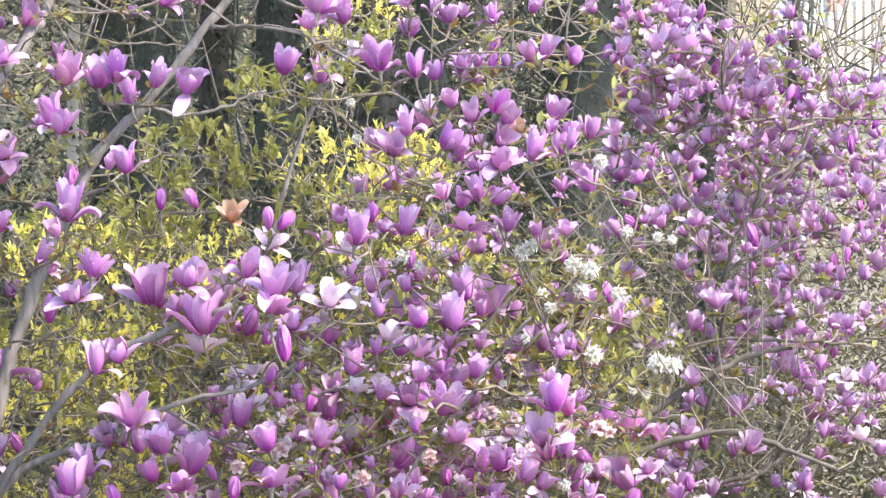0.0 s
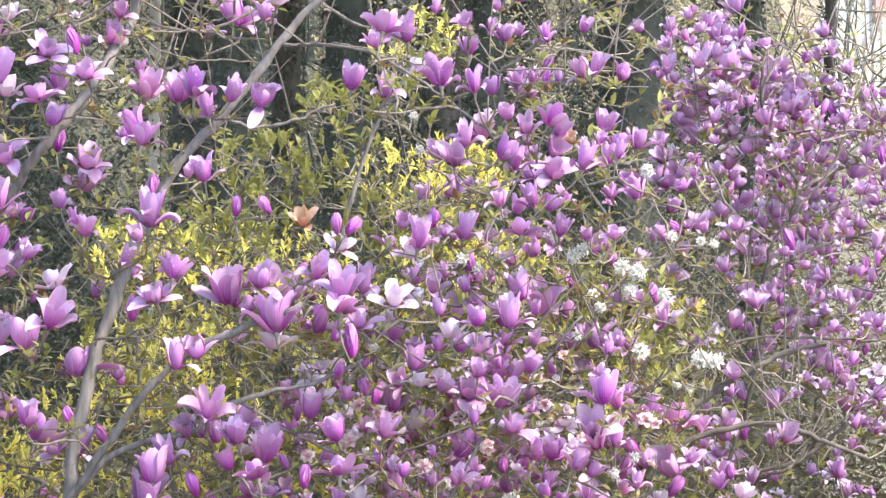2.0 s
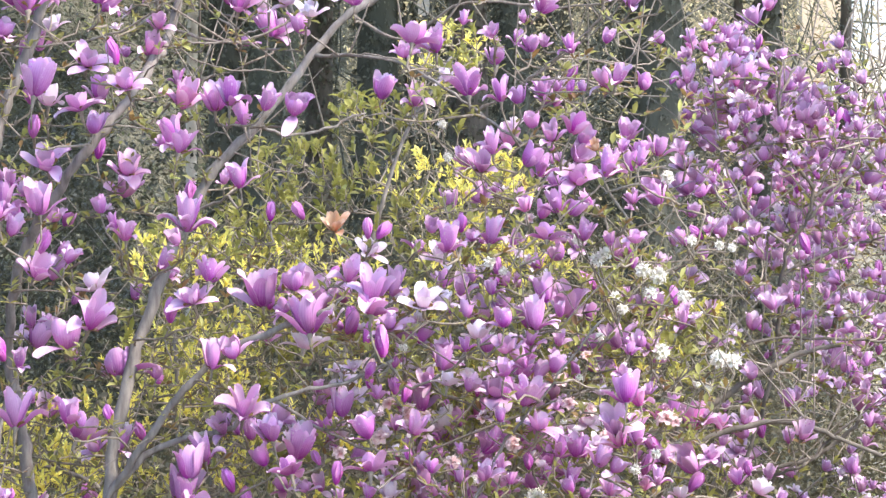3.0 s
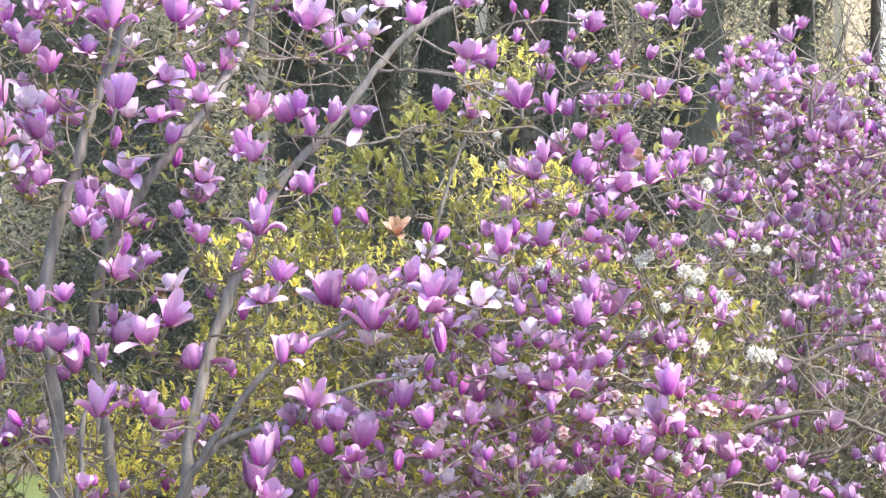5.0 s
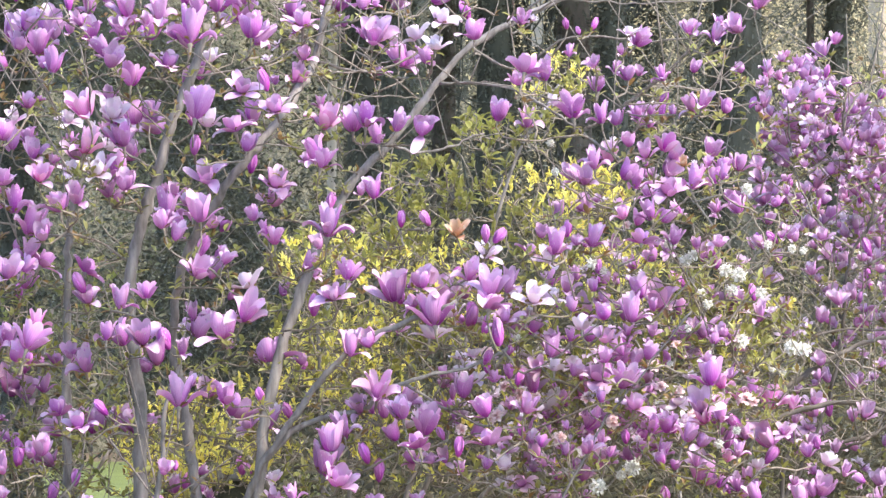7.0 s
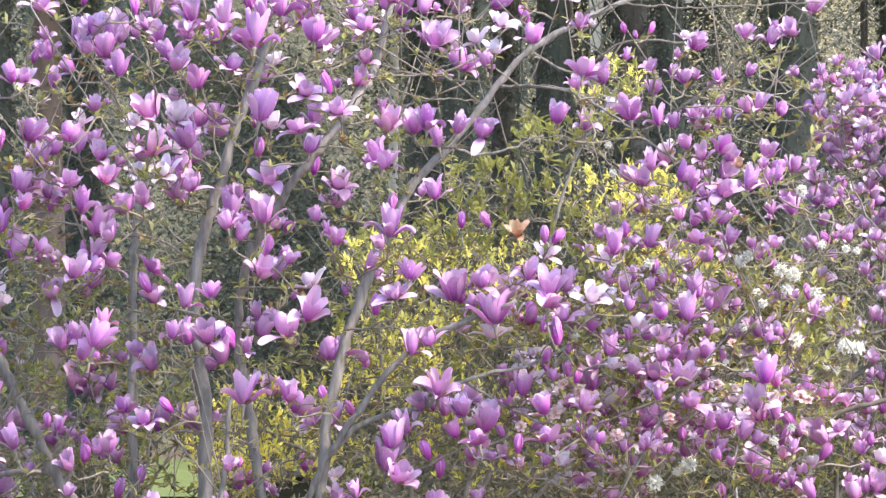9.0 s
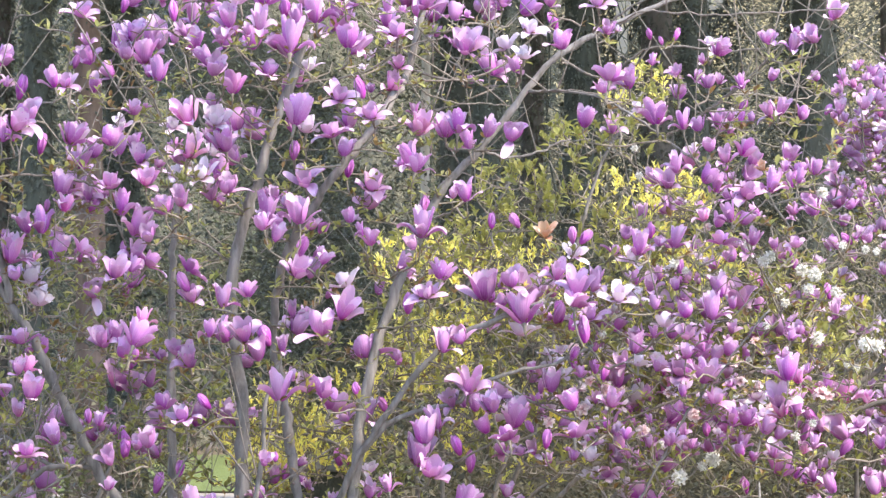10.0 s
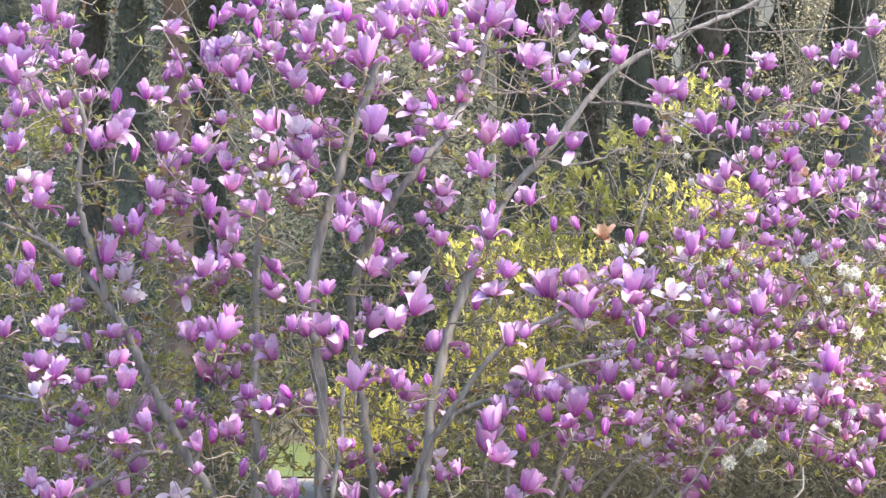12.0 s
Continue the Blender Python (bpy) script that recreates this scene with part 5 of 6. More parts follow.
magnolia_main.scatter(24, -0.188, 0.853, 0.389, 0.195, 0.30, 0.75, (0.055, 0.085), "open pale pale pale pale")
magnolia_main.scatter(16, -0.204, 0.753, 0.353, 0.260, 0.30, 0.75, (0.050, 0.080), "open pale half pale half")
magnolia_right.scatter(44, 0.527, 1.737, 0.118, 0.118, 1.02, 1.50, (0.028, 0.042), "half goblet open rosy half")
magnolia_main.scatter(12, -0.293, 0.777, 0.388, 0.142, 0.30, 0.75, (0.055, 0.080), "open pale half pale half")
magnolia_right.scatter(78, 0.683, 1.553, 0.262, 0.157, 1.02, 1.32, (0.025, 0.042), "half goblet open half pale")
magnolia_left.scatter(30, -2.228, 0.753, 0.297, 0.260, 0.30, 0.75, (0.050, 0.078), "half open goblet half open pale")
magnolia_main.scatter(20, -1.597, 0.790, 0.260, 0.279, 0.30, 0.75, (0.050, 0.075), "half open goblet half")
magnolia_main.scatter(44, -0.22, 0.76, 0.46, 0.22, 0.12, 0.42, (0.046, 0.074), "half open goblet pale half pale")
magnolia_main.scatter(60, -0.12, 0.80, 0.46, 0.26, 0.50, 0.90, (0.032, 0.056), "half open goblet pale bud half")
for shrub_m, amount in ((magnolia_left, 0.56), (magnolia_main, 0.46), (magnolia_right, 0.28)):
    shrub_m.grow(amount, (OLIVE, YOUNG, RUSSET), 0.030)

# ---- azaleas with young leaves ----


def truss_mesh(name, mat, seed, count=7, wide=0.15):
    """A loose head of funnel-shaped florets, one unit wide."""
    rng = random.Random(seed)
    s = Soup()
    for k in range(count):
        t = Soup()
        for j in range(5):
            petal(t, rng, 0.38, wide, 72 * j + rng.uniform(-8, 8), 0.02, (20, 40, 70, 95), 30)
        for j in range(4):
            a = rng.uniform(0, 6.28)
            t.tube([(0, 0, 0.05), (0.05 * math.cos(a), 0.05 * math.sin(a), 0.22), (0.12 * math.cos(a), 0.12 * math.sin(a), 0.42)], [0.006, 0.006, 0.009], 4)
        out = radians(rng.uniform(25, 85) if k else 0)
        rot = Matrix.Rotation(k * 1.05 + rng.uniform(-0.2, 0.2), 4, "Z") @ Matrix.Rotation(out, 4, "Y")
        o = len(s.v)
        s.v += [tuple(rot @ (Vector(p) + Vector((0, 0, 0.08)))) for p in t.v]
        s.uv += t.uv
        s.f += [tuple(i + o for i in f) for f in t.f]
        s.m += t.m
    return s.mesh(name, [mat, mat])


TRUSS_WHITE = [truss_mesh("flower_truss", WHITE, k) for k in range(3)]
TRUSS_PINK = [truss_mesh("flower_truss", PINK, 9 + k, 3 + k, 0.23) for k in range(3)]
TUFT = [tuft_mesh("leaf_tuft", k, 8, 0.031, 0.0115, (12, 70), [YOUNG, TWIG]) for k in range(4)]
TUFT_GOLD = [tuft_mesh("leaf_tuft", 20 + k, 10, 0.023, 0.0074, (8, 65), [GOLD, TWIG]) for k in range(4)]
TUFT_DULL = [tuft_mesh("leaf_tuft", 40 + k, 8, 0.030, 0.0110, (15, 80), [DULL, TWIG]) for k in range(4)]


def merge_tufts(shrub, placed, mats):
    """Tufts past the first few hundred, joined into one mesh."""
    s = Soup()
    for mesh, m in placed:
        o = len(s.v)
        s.v += [tuple(m @ v.co) for v in mesh.vertices]
        s.uv += [(0.5, 0.5)] * len(mesh.vertices)
        s.f += [tuple(i + o for i in p.vertices) for p in mesh.polygons]
        s.m += [p.material_index for p in mesh.polygons]
    part("foliage", s.mesh("foliage", mats), shrub.root, kind="stuff")


def leafy(shrub, tufts, rows, y0, y1, single):
    """Tufts of leaves over ellipses (count, x, z, rx, rz) of the height view; the first of each stay single."""
    joined = []
    rng = shrub.rng
    for count, cx, cz, rx, rz in rows:
        for k in range(int(count)):
            a, r = rng.uniform(0, 6.28), math.sqrt(rng.random())
            p = Vector((cx + rx * r * math.cos(a), rng.uniform(y0, y1), cz + rz * r * math.sin(a)))
            m = Matrix.Translation(p - Vector(shrub.at)) @ turned(rng, 40) @ Matrix.Scale(rng.uniform(0.7, 1.25), 4)
            mesh = rng.choice(tufts)
            if k < single:
                part("leaf_tuft", mesh, shrub.root, m=m)
            else:
                joined.append((mesh, m))
            shrub.ends.append((np.array(p), np.array(m.to_3x3() @ Vector((0, 0, -1))), 0.0011))
    if joined:
        merge_tufts(shrub, joined, list(tufts[0].materials))


azalea_white = Shrub("azalea", "white-flowering azalea with golden-green young leaves", "shrub", (-0.80, 1.05, 0.0), 31)
azalea_white.limb(0.011, 0.004, (-0.799, 1.050, -0.030), (-1.061, 1.050, 0.598), (-1.285, 1.050, 0.710))
azalea_white.limb(0.011, 0.004, (-0.789, 1.050, -0.030), (-0.874, 1.050, 0.504), (-0.892, 1.050, 0.972), (-0.929, 1.050, 1.233))
azalea_white.limb(0.011, 0.004, (-0.780, 1.050, -0.030), (-0.799, 1.050, 0.598), (-0.742, 1.050, 1.046), (-0.677, 1.050, 1.308), (-0.593, 1.050, 1.476))
azalea_white.limb(0.011, 0.004, (-0.771, 1.050, -0.030), (-0.612, 1.050, 0.598), (-0.443, 1.050, 1.046), (-0.331, 1.050, 1.476), (-0.181, 1.050, 1.757))
azalea_white.limb(0.011, 0.004, (-0.771, 1.050, -0.030), (-0.537, 1.050, 0.672), (-0.331, 1.050, 0.972), (-0.163, 1.050, 1.252), (-0.125, 1.050, 1.421))
azalea_white.limb(0.011, 0.004, (-0.761, 1.050, -0.030), (-0.462, 1.050, 0.485), (-0.144, 1.050, 0.747), (0.043, 1.050, 1.122))
azalea_white.limb(0.011, 0.004, (-0.752, 1.050, -0.030), (-0.331, 1.050, 0.448), (0.006, 1.050, 0.747), (0.230, 1.050, 1.046))
azalea_white.limb(0.011, 0.004, (-0.799, 1.050, -0.030), (-1.173, 1.050, 0.411), (-1.434, 1.050, 0.541))
azalea_white.limb(0.011, 0.004, (-0.799, 1.050, -0.030), (-0.612, 1.050, 0.411), (-0.387, 1.050, 0.617))
leafy(azalea_white, TUFT, ((33, -1.285, 0.803, 0.206, 0.112), (33, -0.892, 0.972, 0.150, 0.169), (19, -0.929, 1.196, 0.112, 0.093), (43, -0.705, 1.289, 0.169, 0.103), (28, -0.593, 1.439, 0.112, 0.084), (28, -0.331, 1.551, 0.169, 0.093), (28, -0.424, 1.346, 0.169, 0.112), (21, -0.163, 1.289, 0.150, 0.093), (28, 0.268, 1.046, 0.206, 0.075), (19, 0.174, 1.177, 0.150, 0.112), (38, 0.419, 0.976, 0.144, 0.092), (28, -0.472, 1.382, 0.183, 0.078), (24, -0.681, 1.252, 0.131, 0.066), (19, -0.315, 1.592, 0.144, 0.052), (14, -0.171, 1.736, 0.078, 0.078), (19, -0.078, 1.409, 0.105, 0.052),), 0.75, 1.35, 7)
leafy(azalea_white, TUFT_GOLD, ((150, -1.282, 0.677, 0.205, 0.111), (56, -0.891, 1.217, 0.131, 0.084), (60, -0.705, 1.217, 0.205, 0.065), (44, -0.194, 1.729, 0.140, 0.084), (45, -0.184, 1.403, 0.205, 0.078), (65, -0.085, 1.410, 0.115, 0.075), (35, -0.194, 1.217, 0.065, 0.047), (64, 0.067, 1.217, 0.056, 0.049), (32, -0.073, 1.217, 0.074, 0.056), (48, -1.375, 0.546, 0.111, 0.074), (48, -0.854, 0.938, 0.111, 0.111), (64, -0.850, 0.914, 0.170, 0.078), (32, 0.439, 1.071, 0.078, 0.026),), 1.05, 1.60, 7)
leafy(azalea_white, TUFT, ((70, -0.144, 0.747, 0.318, 0.169), (40, -0.424, 0.635, 0.318, 0.169), (30, -0.761, 0.598, 0.262, 0.131), (60, 0.288, 0.675, 0.262, 0.171),), 0.75, 1.35, 3)


def trusses(shrub, meshes, label, *rows):
    for x, y, z, w in rows:
        m = Matrix.Translation(Vector((x, y, z)) - Vector(shrub.at)) @ Euler((radians(shrub.rng.uniform(45, 85)), radians(shrub.rng.uniform(-30, 30)), shrub.rng.uniform(-0.5, 0.5))).to_matrix().to_4x4() @ Matrix.Scale(w, 4)
        part("flower_truss", shrub.rng.choice(meshes), shrub.root, label, m)
        shrub.ends.append((np.array((x, y + 0.01, z - 0.1 * w)), np.array((0, 0.4, -1.0)), 0.0015))


trusses(azalea_white, TRUSS_WHITE, "white azalea flower cluster", (0.138, 0.12, 1.283, 0.044), (0.183, 0.12, 1.231, 0.047), (0.300, 0.12, 1.202, 0.052), (0.339, 0.12, 1.189, 0.057), (0.320, 0.12, 1.144, 0.047), (0.404, 0.12, 1.137, 0.044), (-0.090, 0.12, 1.222, 0.047), (0.346, 0.12, 0.994, 0.057), (0.495, 0.12, 0.975, 0.060), (0.530, 0.12, 0.968, 0.057), (-0.213, 0.12, 1.577, 0.031), (-0.198, 0.12, 1.492, 0.031), (0.424, 0.12, 1.278, 0.034), (0.248, 0.12, 1.105, 0.039), (0.495, 0.12, 1.267, 0.031), (0.528, 0.12, 1.261, 0.029), (0.437, 0.12, 0.916, 0.029), (0.469, 0.12, 0.903, 0.031), (0.508, 0.12, 0.916, 0.029), (0.229, 0.12, 1.137, 0.034), (0.138, 0.12, 0.929, 0.026), (0.333, 0.12, 0.734, 0.034), (-0.005, 0.12, 0.604, 0.039), (-0.057, 0.12, 1.202, 0.031), (-0.074, 0.12, 0.568, 0.063), (0.028, 0.12, 0.624, 0.063), (0.362, 0.12, 1.440, 0.045), (0.204, 0.12, 1.245, 0.045), (0.099, 0.12, 0.812, 0.029), (-0.083, 0.12, 1.033, 0.031), (-0.311, 0.12, 1.007, 0.029), (0.008, 0.12, 1.111, 0.031), (0.190, 0.12, 1.033, 0.031), (0.281, 0.12, 0.695, 0.036), (-0.135, 0.12, 0.669, 0.034))
trusses(azalea_white, TRUSS_PINK, "pale pink azalea flower cluster", (-0.291, 0.12, 0.841, 0.060), (-0.369, 0.12, 0.773, 0.060), (0.092, 0.12, 0.916, 0.060), (0.112, 0.12, 0.858, 0.053), (0.161, 0.12, 0.845, 0.053), (0.209, 0.12, 0.773, 0.060), (0.359, 0.12, 0.819, 0.068), (0.385, 0.12, 0.812, 0.048), (0.014, 0.12, 1.332, 0.040), (-0.343, 0.12, 0.858, 0.056), (-0.252, 0.12, 0.825, 0.053), (-0.398, 0.12, 0.962, 0.048), (-0.109, 0.12, 0.819, 0.056), (-0.029, 0.12, 0.758, 0.053), (0.066, 0.12, 0.940, 0.048), (0.157, 0.12, 0.981, 0.045), (0.261, 0.12, 0.877, 0.053), (-0.187, 0.12, 0.708, 0.060), (-0.473, 0.12, 0.734, 0.053))
leafy(azalea_white, TUFT, ((60, 0.241, 0.973, 0.197, 0.106), (40, 0.294, 1.131, 0.158, 0.079), (50, -0.101, 0.867, 0.211, 0.118), (80, -0.286, 1.026, 0.369, 0.211), (45, -0.101, 0.894, 0.263, 0.172), (60, -0.812, 0.973, 0.251, 0.158),), 0.45, 1.00, 12)
leafy(azalea_white, TUFT_GOLD, ((70, -0.395, 1.110, 0.260, 0.104), (40, -0.030, 1.137, 0.156, 0.078), (50, -0.825, 0.967, 0.221, 0.143), (40, -0.290, 0.902, 0.209, 0.117), (40, -0.629, 1.240, 0.221, 0.052),), 1.05, 1.60, 12)
leafy(azalea_white, TUFT_GOLD, ((190, -1.24, 0.70, 0.27, 0.16), (130, -0.86, 0.84, 0.24, 0.22), (60, -0.55, 0.68, 0.26, 0.17), (50, -0.32, 0.90, 0.34, 0.24), (26, 0.00, 0.72, 0.30, 0.18), (26, 0.25, 0.95, 0.18, 0.14), (40, -0.70, 1.14, 0.26, 0.12), (30, -0.14, 1.39, 0.16, 0.11)), 0.42, 0.80, 20)
azalea_white.grow()
azalea_green = Shrub("azalea", "leafy olive azalea bush without flowers", "shrub", (-2.05, 1.00, 0.0), 47)
azalea_green.limb(0.011, 0.004, (-2.051, 1.000, -0.030), (-2.256, 1.000, 0.486), (-2.369, 1.000, 0.897), (-2.425, 1.000, 1.196))
azalea_green.limb(0.011, 0.004, (-2.051, 1.000, -0.030), (-2.070, 1.000, 0.505), (-2.126, 1.000, 0.879), (-2.145, 1.000, 1.121))
azalea_green.limb(0.011, 0.004, (-2.042, 1.000, -0.030), (-1.864, 1.000, 0.486), (-1.733, 1.000, 0.822), (-1.677, 1.000, 1.084))
azalea_green.limb(0.011, 0.004, (-2.033, 1.000, -0.030), (-1.677, 1.000, 0.411), (-1.509, 1.000, 0.673))
azalea_green.limb(0.011, 0.004, (-2.060, 1.000, -0.030), (-2.369, 1.000, 0.317), (-2.556, 1.000, 0.598))
leafy(azalea_green, TUFT_DULL, ((70, -2.299, 0.596, 0.262, 0.188), (55, -2.318, 1.045, 0.225, 0.225), (50, -1.924, 0.670, 0.281, 0.225), (45, -1.961, 1.045, 0.262, 0.188), (30, -1.624, 0.708, 0.206, 0.169), (28, -1.642, 1.045, 0.169, 0.169),), 0.55, 1.30, 20)
leafy(azalea_green, TUFT, ((34, -2.339, 1.120, 0.169, 0.169), (30, -2.302, 0.669, 0.244, 0.169), (25, -1.963, 0.894, 0.300, 0.225), (24, -1.700, 0.781, 0.207, 0.225), (30, -2.321, 1.608, 0.075, 0.056),), 0.45, 1.20, 15)
azalea_green.grow()

# ---- trees, understory and the far side of the garden ----


def leaf_cloud(name, label, category, mat, count, box, size, seed, kind="stuff", lumps=0, spread=(0.25, 0.25, 0.2), gap=None):
    """Many leaves in a box (x0, x1, y0, y1, z0, z1), gathered in lumps."""
    rng = random.Random(seed)
    x0, x1, y0, y1, z0, z1 = box
    s = Soup()
    cores = [(rng.uniform(x0, x1), rng.uniform(y0, y1), z0 + (z1 - z0) * rng.random() ** 1.3) for _ in range(max(1, lumps))]
    for k in range(count):
        if lumps:
            c = rng.choice(cores)
            p = [c[i] + rng.gauss(0, 1) * w for i, w in enumerate(spread)]
            p[2] = abs(p[2])
        else:
            p = [rng.uniform(x0, x1), rng.uniform(y0, y1), rng.uniform(z0, z1)]
        if gap and gap[0] < p[0] < gap[1] and gap[2] < p[2] < gap[3]:
            continue
        ln = size * rng.uniform(0.5, 1.4)
        d = Vector((rng.uniform(-1, 1), rng.uniform(-1, 1), rng.uniform(-0.4, 1))).normalized() * ln
        w = d.cross(Vector((rng.uniform(-1, 1), rng.uniform(-1, 1), rng.uniform(-1, 1)))) * 0.22
        q = Vector(p)
        s.grid([q - w * 0.1, q + w * 0.1, q + d * 0.5 - w, q + d * 0.5 + w, q + d - w * 0.15, q + d + w * 0.15], 3, 2)
    return s



def rise(y):
    """The height of the ground: level under the shrubs, then a gentle bank up to the lawn."""
    return float(np.interp(y, (1.6, 6.0, 10.0, 16.0, 30.0), (0.0, 0.396, 0.451, 0.52, 0.60)))


def sheet(name, mat, x0, x1, ys, above, label):
    """A strip of ground that follows the bank, a little above it."""
    s = Soup()
    xs = np.linspace(x0, x1, 9)
    s.grid([(x, y, rise(y) + above) for y in ys for x in xs], len(ys), len(xs))
    return tagged(part(name, s.mesh(name, [mat]), None), label, name, kind="structure")


sheet("ground", SOIL, -600, 600, (-600, -200, 0, 1.6, 2.4, 3.4, 4.6, 6.0, 8.0, 10.0, 13.0, 16.0, 22.0, 30.0, 120.0, 900.0), 0.0, "brown soil strewn with leaf litter")
sheet("lawn", TURF, -30, 30, (10.1, 11.5, 13.0, 14.5, 16.0, 17.5), 0.012, "sunlit mown lawn behind the shrubs")
sheet("path", PAVED, -30, 30, (6.3, 7.5, 8.5, 10.0), 0.008, "pale paved garden path")


def tree(at, radius, height, mat, label, seed):
    """A straight conifer trunk with flared foot, stubs of limbs and a narrow, unseen crown above to shade it."""
    rng = random.Random(seed)
    root = thing("tree", label, "tree", "trees behind the shrubs", at)
    n = 26
    z = np.linspace(-0.05, height, n)
    lean = rng.uniform(-0.012, 0.012)
    line = np.stack([lean * z + 0.012 * np.sin(z * 1.7 + seed), 0.01 * np.cos(z + seed), z], axis=1)
    rad = radius * (1 - 0.6 * z / height) * (1 + 0.35 * np.exp(-z * 4)) * (1 + np.array([rng.uniform(-0.05, 0.05) for _ in range(n)]))
    s = Soup()
    s.tube(line, rad, 16)
    for k in range(7):
        i = rng.randrange(3, 12)
        a = rng.uniform(0, 6.28)
        s.tube([line[i], line[i] + np.array((math.cos(a), math.sin(a), 0.35)) * radius * 1.6], [radius * 0.14, radius * 0.05], 6)
    part("trunk", s.mesh("trunk", [mat]), root)
    # Unseen crown, added low and dense to keep sun off the trunks.
    c = Soup()
    for k in range(3400):
        h = 2.6 + (height - 2.6) * rng.random() ** 1.5
        reach = 0.3 + 1.0 * (1 - (h - 2.6) / (height - 2.0))
        a, r = rng.uniform(0, 6.28), reach * math.sqrt(rng.random())
        p = Vector((r * math.cos(a), r * math.sin(a), h - 0.25 * r))
        ln = rng.uniform(0.12, 0.30)
        leaf(c, p, (math.cos(a), math.sin(a), rng.uniform(-0.5, 0.4)), (0, 0, 1), ln, ln * 0.35)
    part("crown", c.mesh("crown", [NEEDLE]), root)
    ivy = Soup()
    for k in range(1400 if mat is RUDDY or mat is PALE_BARK or radius < 0.03 else 7000):
        h, a = rng.random() ** 0.8 * 3.2, rng.uniform(0, 6.28)
        i = min(n - 1, int(h / height * n))
        rr = radius * (1 - 0.6 * h / height) + 0.004
        p = Vector((line[i][0] + rr * math.cos(a), line[i][1] + rr * math.sin(a), h))
        ln = rng.uniform(0.007, 0.022)
        leaf(ivy, p, (math.cos(a) * 0.5 + rng.uniform(-.4, .4), math.sin(a) * 0.5, rng.uniform(-0.9, 0.3)), (math.cos(a), math.sin(a), 0.2), ln, ln * 0.5)
    part("bark_foliage", ivy.mesh("bark_foliage", [NEEDLE]), root, kind="stuff")
    return root


for tree_x, tree_y, tree_r, tree_h, tree_bark, tree_label, tree_seed in (
        (-0.844, 6.4, 0.016, 6.2, PALE_BARK, "slim tree trunk with pale flaking bark", 60),
        (-2.210, 5.2, 0.046, 7.2, TRUNK, "straight dark grey-brown conifer trunk", 61),
        (-2.100, 4.8, 0.052, 6.8, MOSSY, "straight conifer trunk, dark green with clinging scales", 62),
        (-1.920, 4.9, 0.051, 6.4, RUDDY, "conifer trunk with reddish-brown bark", 63),
        (-1.808, 5.3, 0.056, 7.4, MOSSY, "straight conifer trunk, dark green with clinging scales", 64),
        (-0.752, 5.0, 0.052, 7.0, MOSSY, "straight conifer trunk, dark green with clinging scales", 65),
        (-0.637, 4.7, 0.054, 6.5, MOSSY, "straight conifer trunk, dark green with clinging scales", 66),
        (-0.506, 6.0, 0.040, 7.5, TRUNK, "straight grey-brown conifer trunk", 67),
        (-0.386, 4.9, 0.062, 7.1, MOSSY, "straight conifer trunk, dark green with clinging scales", 68),
        (-0.140, 5.1, 0.056, 6.7, TRUNK, "straight grey-brown conifer trunk", 69),
        (-0.021, 4.8, 0.050, 6.2, MOSSY, "straight conifer trunk, dark green with clinging scales", 70),
        (0.372, 5.2, 0.084, 7.6, MOSSY, "broad conifer trunk, dull grey-green with clinging scales", 73),
        (0.612, 6.0, 0.014, 7.2, TRUNK, "slim grey-brown conifer trunk", 71),
        (0.698, 6.0, 0.036, 6.8, MOSSY, "straight conifer trunk, dark green with clinging scales", 72),
        (0.868, 6.9, 0.017, 6.6, TRUNK, "slim grey-brown conifer trunk", 74)):
    tree((tree_x, tree_y, rise(tree_y)), tree_r, tree_h, tree_bark, tree_label, tree_seed)


def stone_block(x0, x1, y0, y1, top):
    """A low stone seat: a rough block with a thin, proud slab."""
    root = thing("stone_bench", "low dark stone bench with a thin slab top", "bench", at=((x0 + x1) / 2, (y0 + y1) / 2, 0))
    cx, cy = (x0 + x1) / 2, (y0 + y1) / 2
    for name, inset, z0, z1 in (("body", 0.03, 0.0, top - 0.035), ("slab", 0.0, top - 0.035, top)):
        bm = bmesh.new()
        bmesh.ops.create_cube(bm, size=1.0, matrix=Matrix.Translation((0, 0, (z0 + z1) / 2)) @ Matrix.Diagonal((x1 - x0 - 2 * inset, y1 - y0 - 2 * inset, z1 - z0, 1)))
        bmesh.ops.bevel(bm, geom=bm.edges[:], offset=0.007, segments=2, affect="EDGES")
        me = bpy.data.meshes.new(name)
        bm.to_mesh(me)
        bm.free()
        # Slab in the lighter grey stone, body in the dark green-grey one.
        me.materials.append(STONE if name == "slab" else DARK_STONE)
        part(name, me, root)


stone_block(-1.345, -1.030, 1.70, 2.05, 0.612)


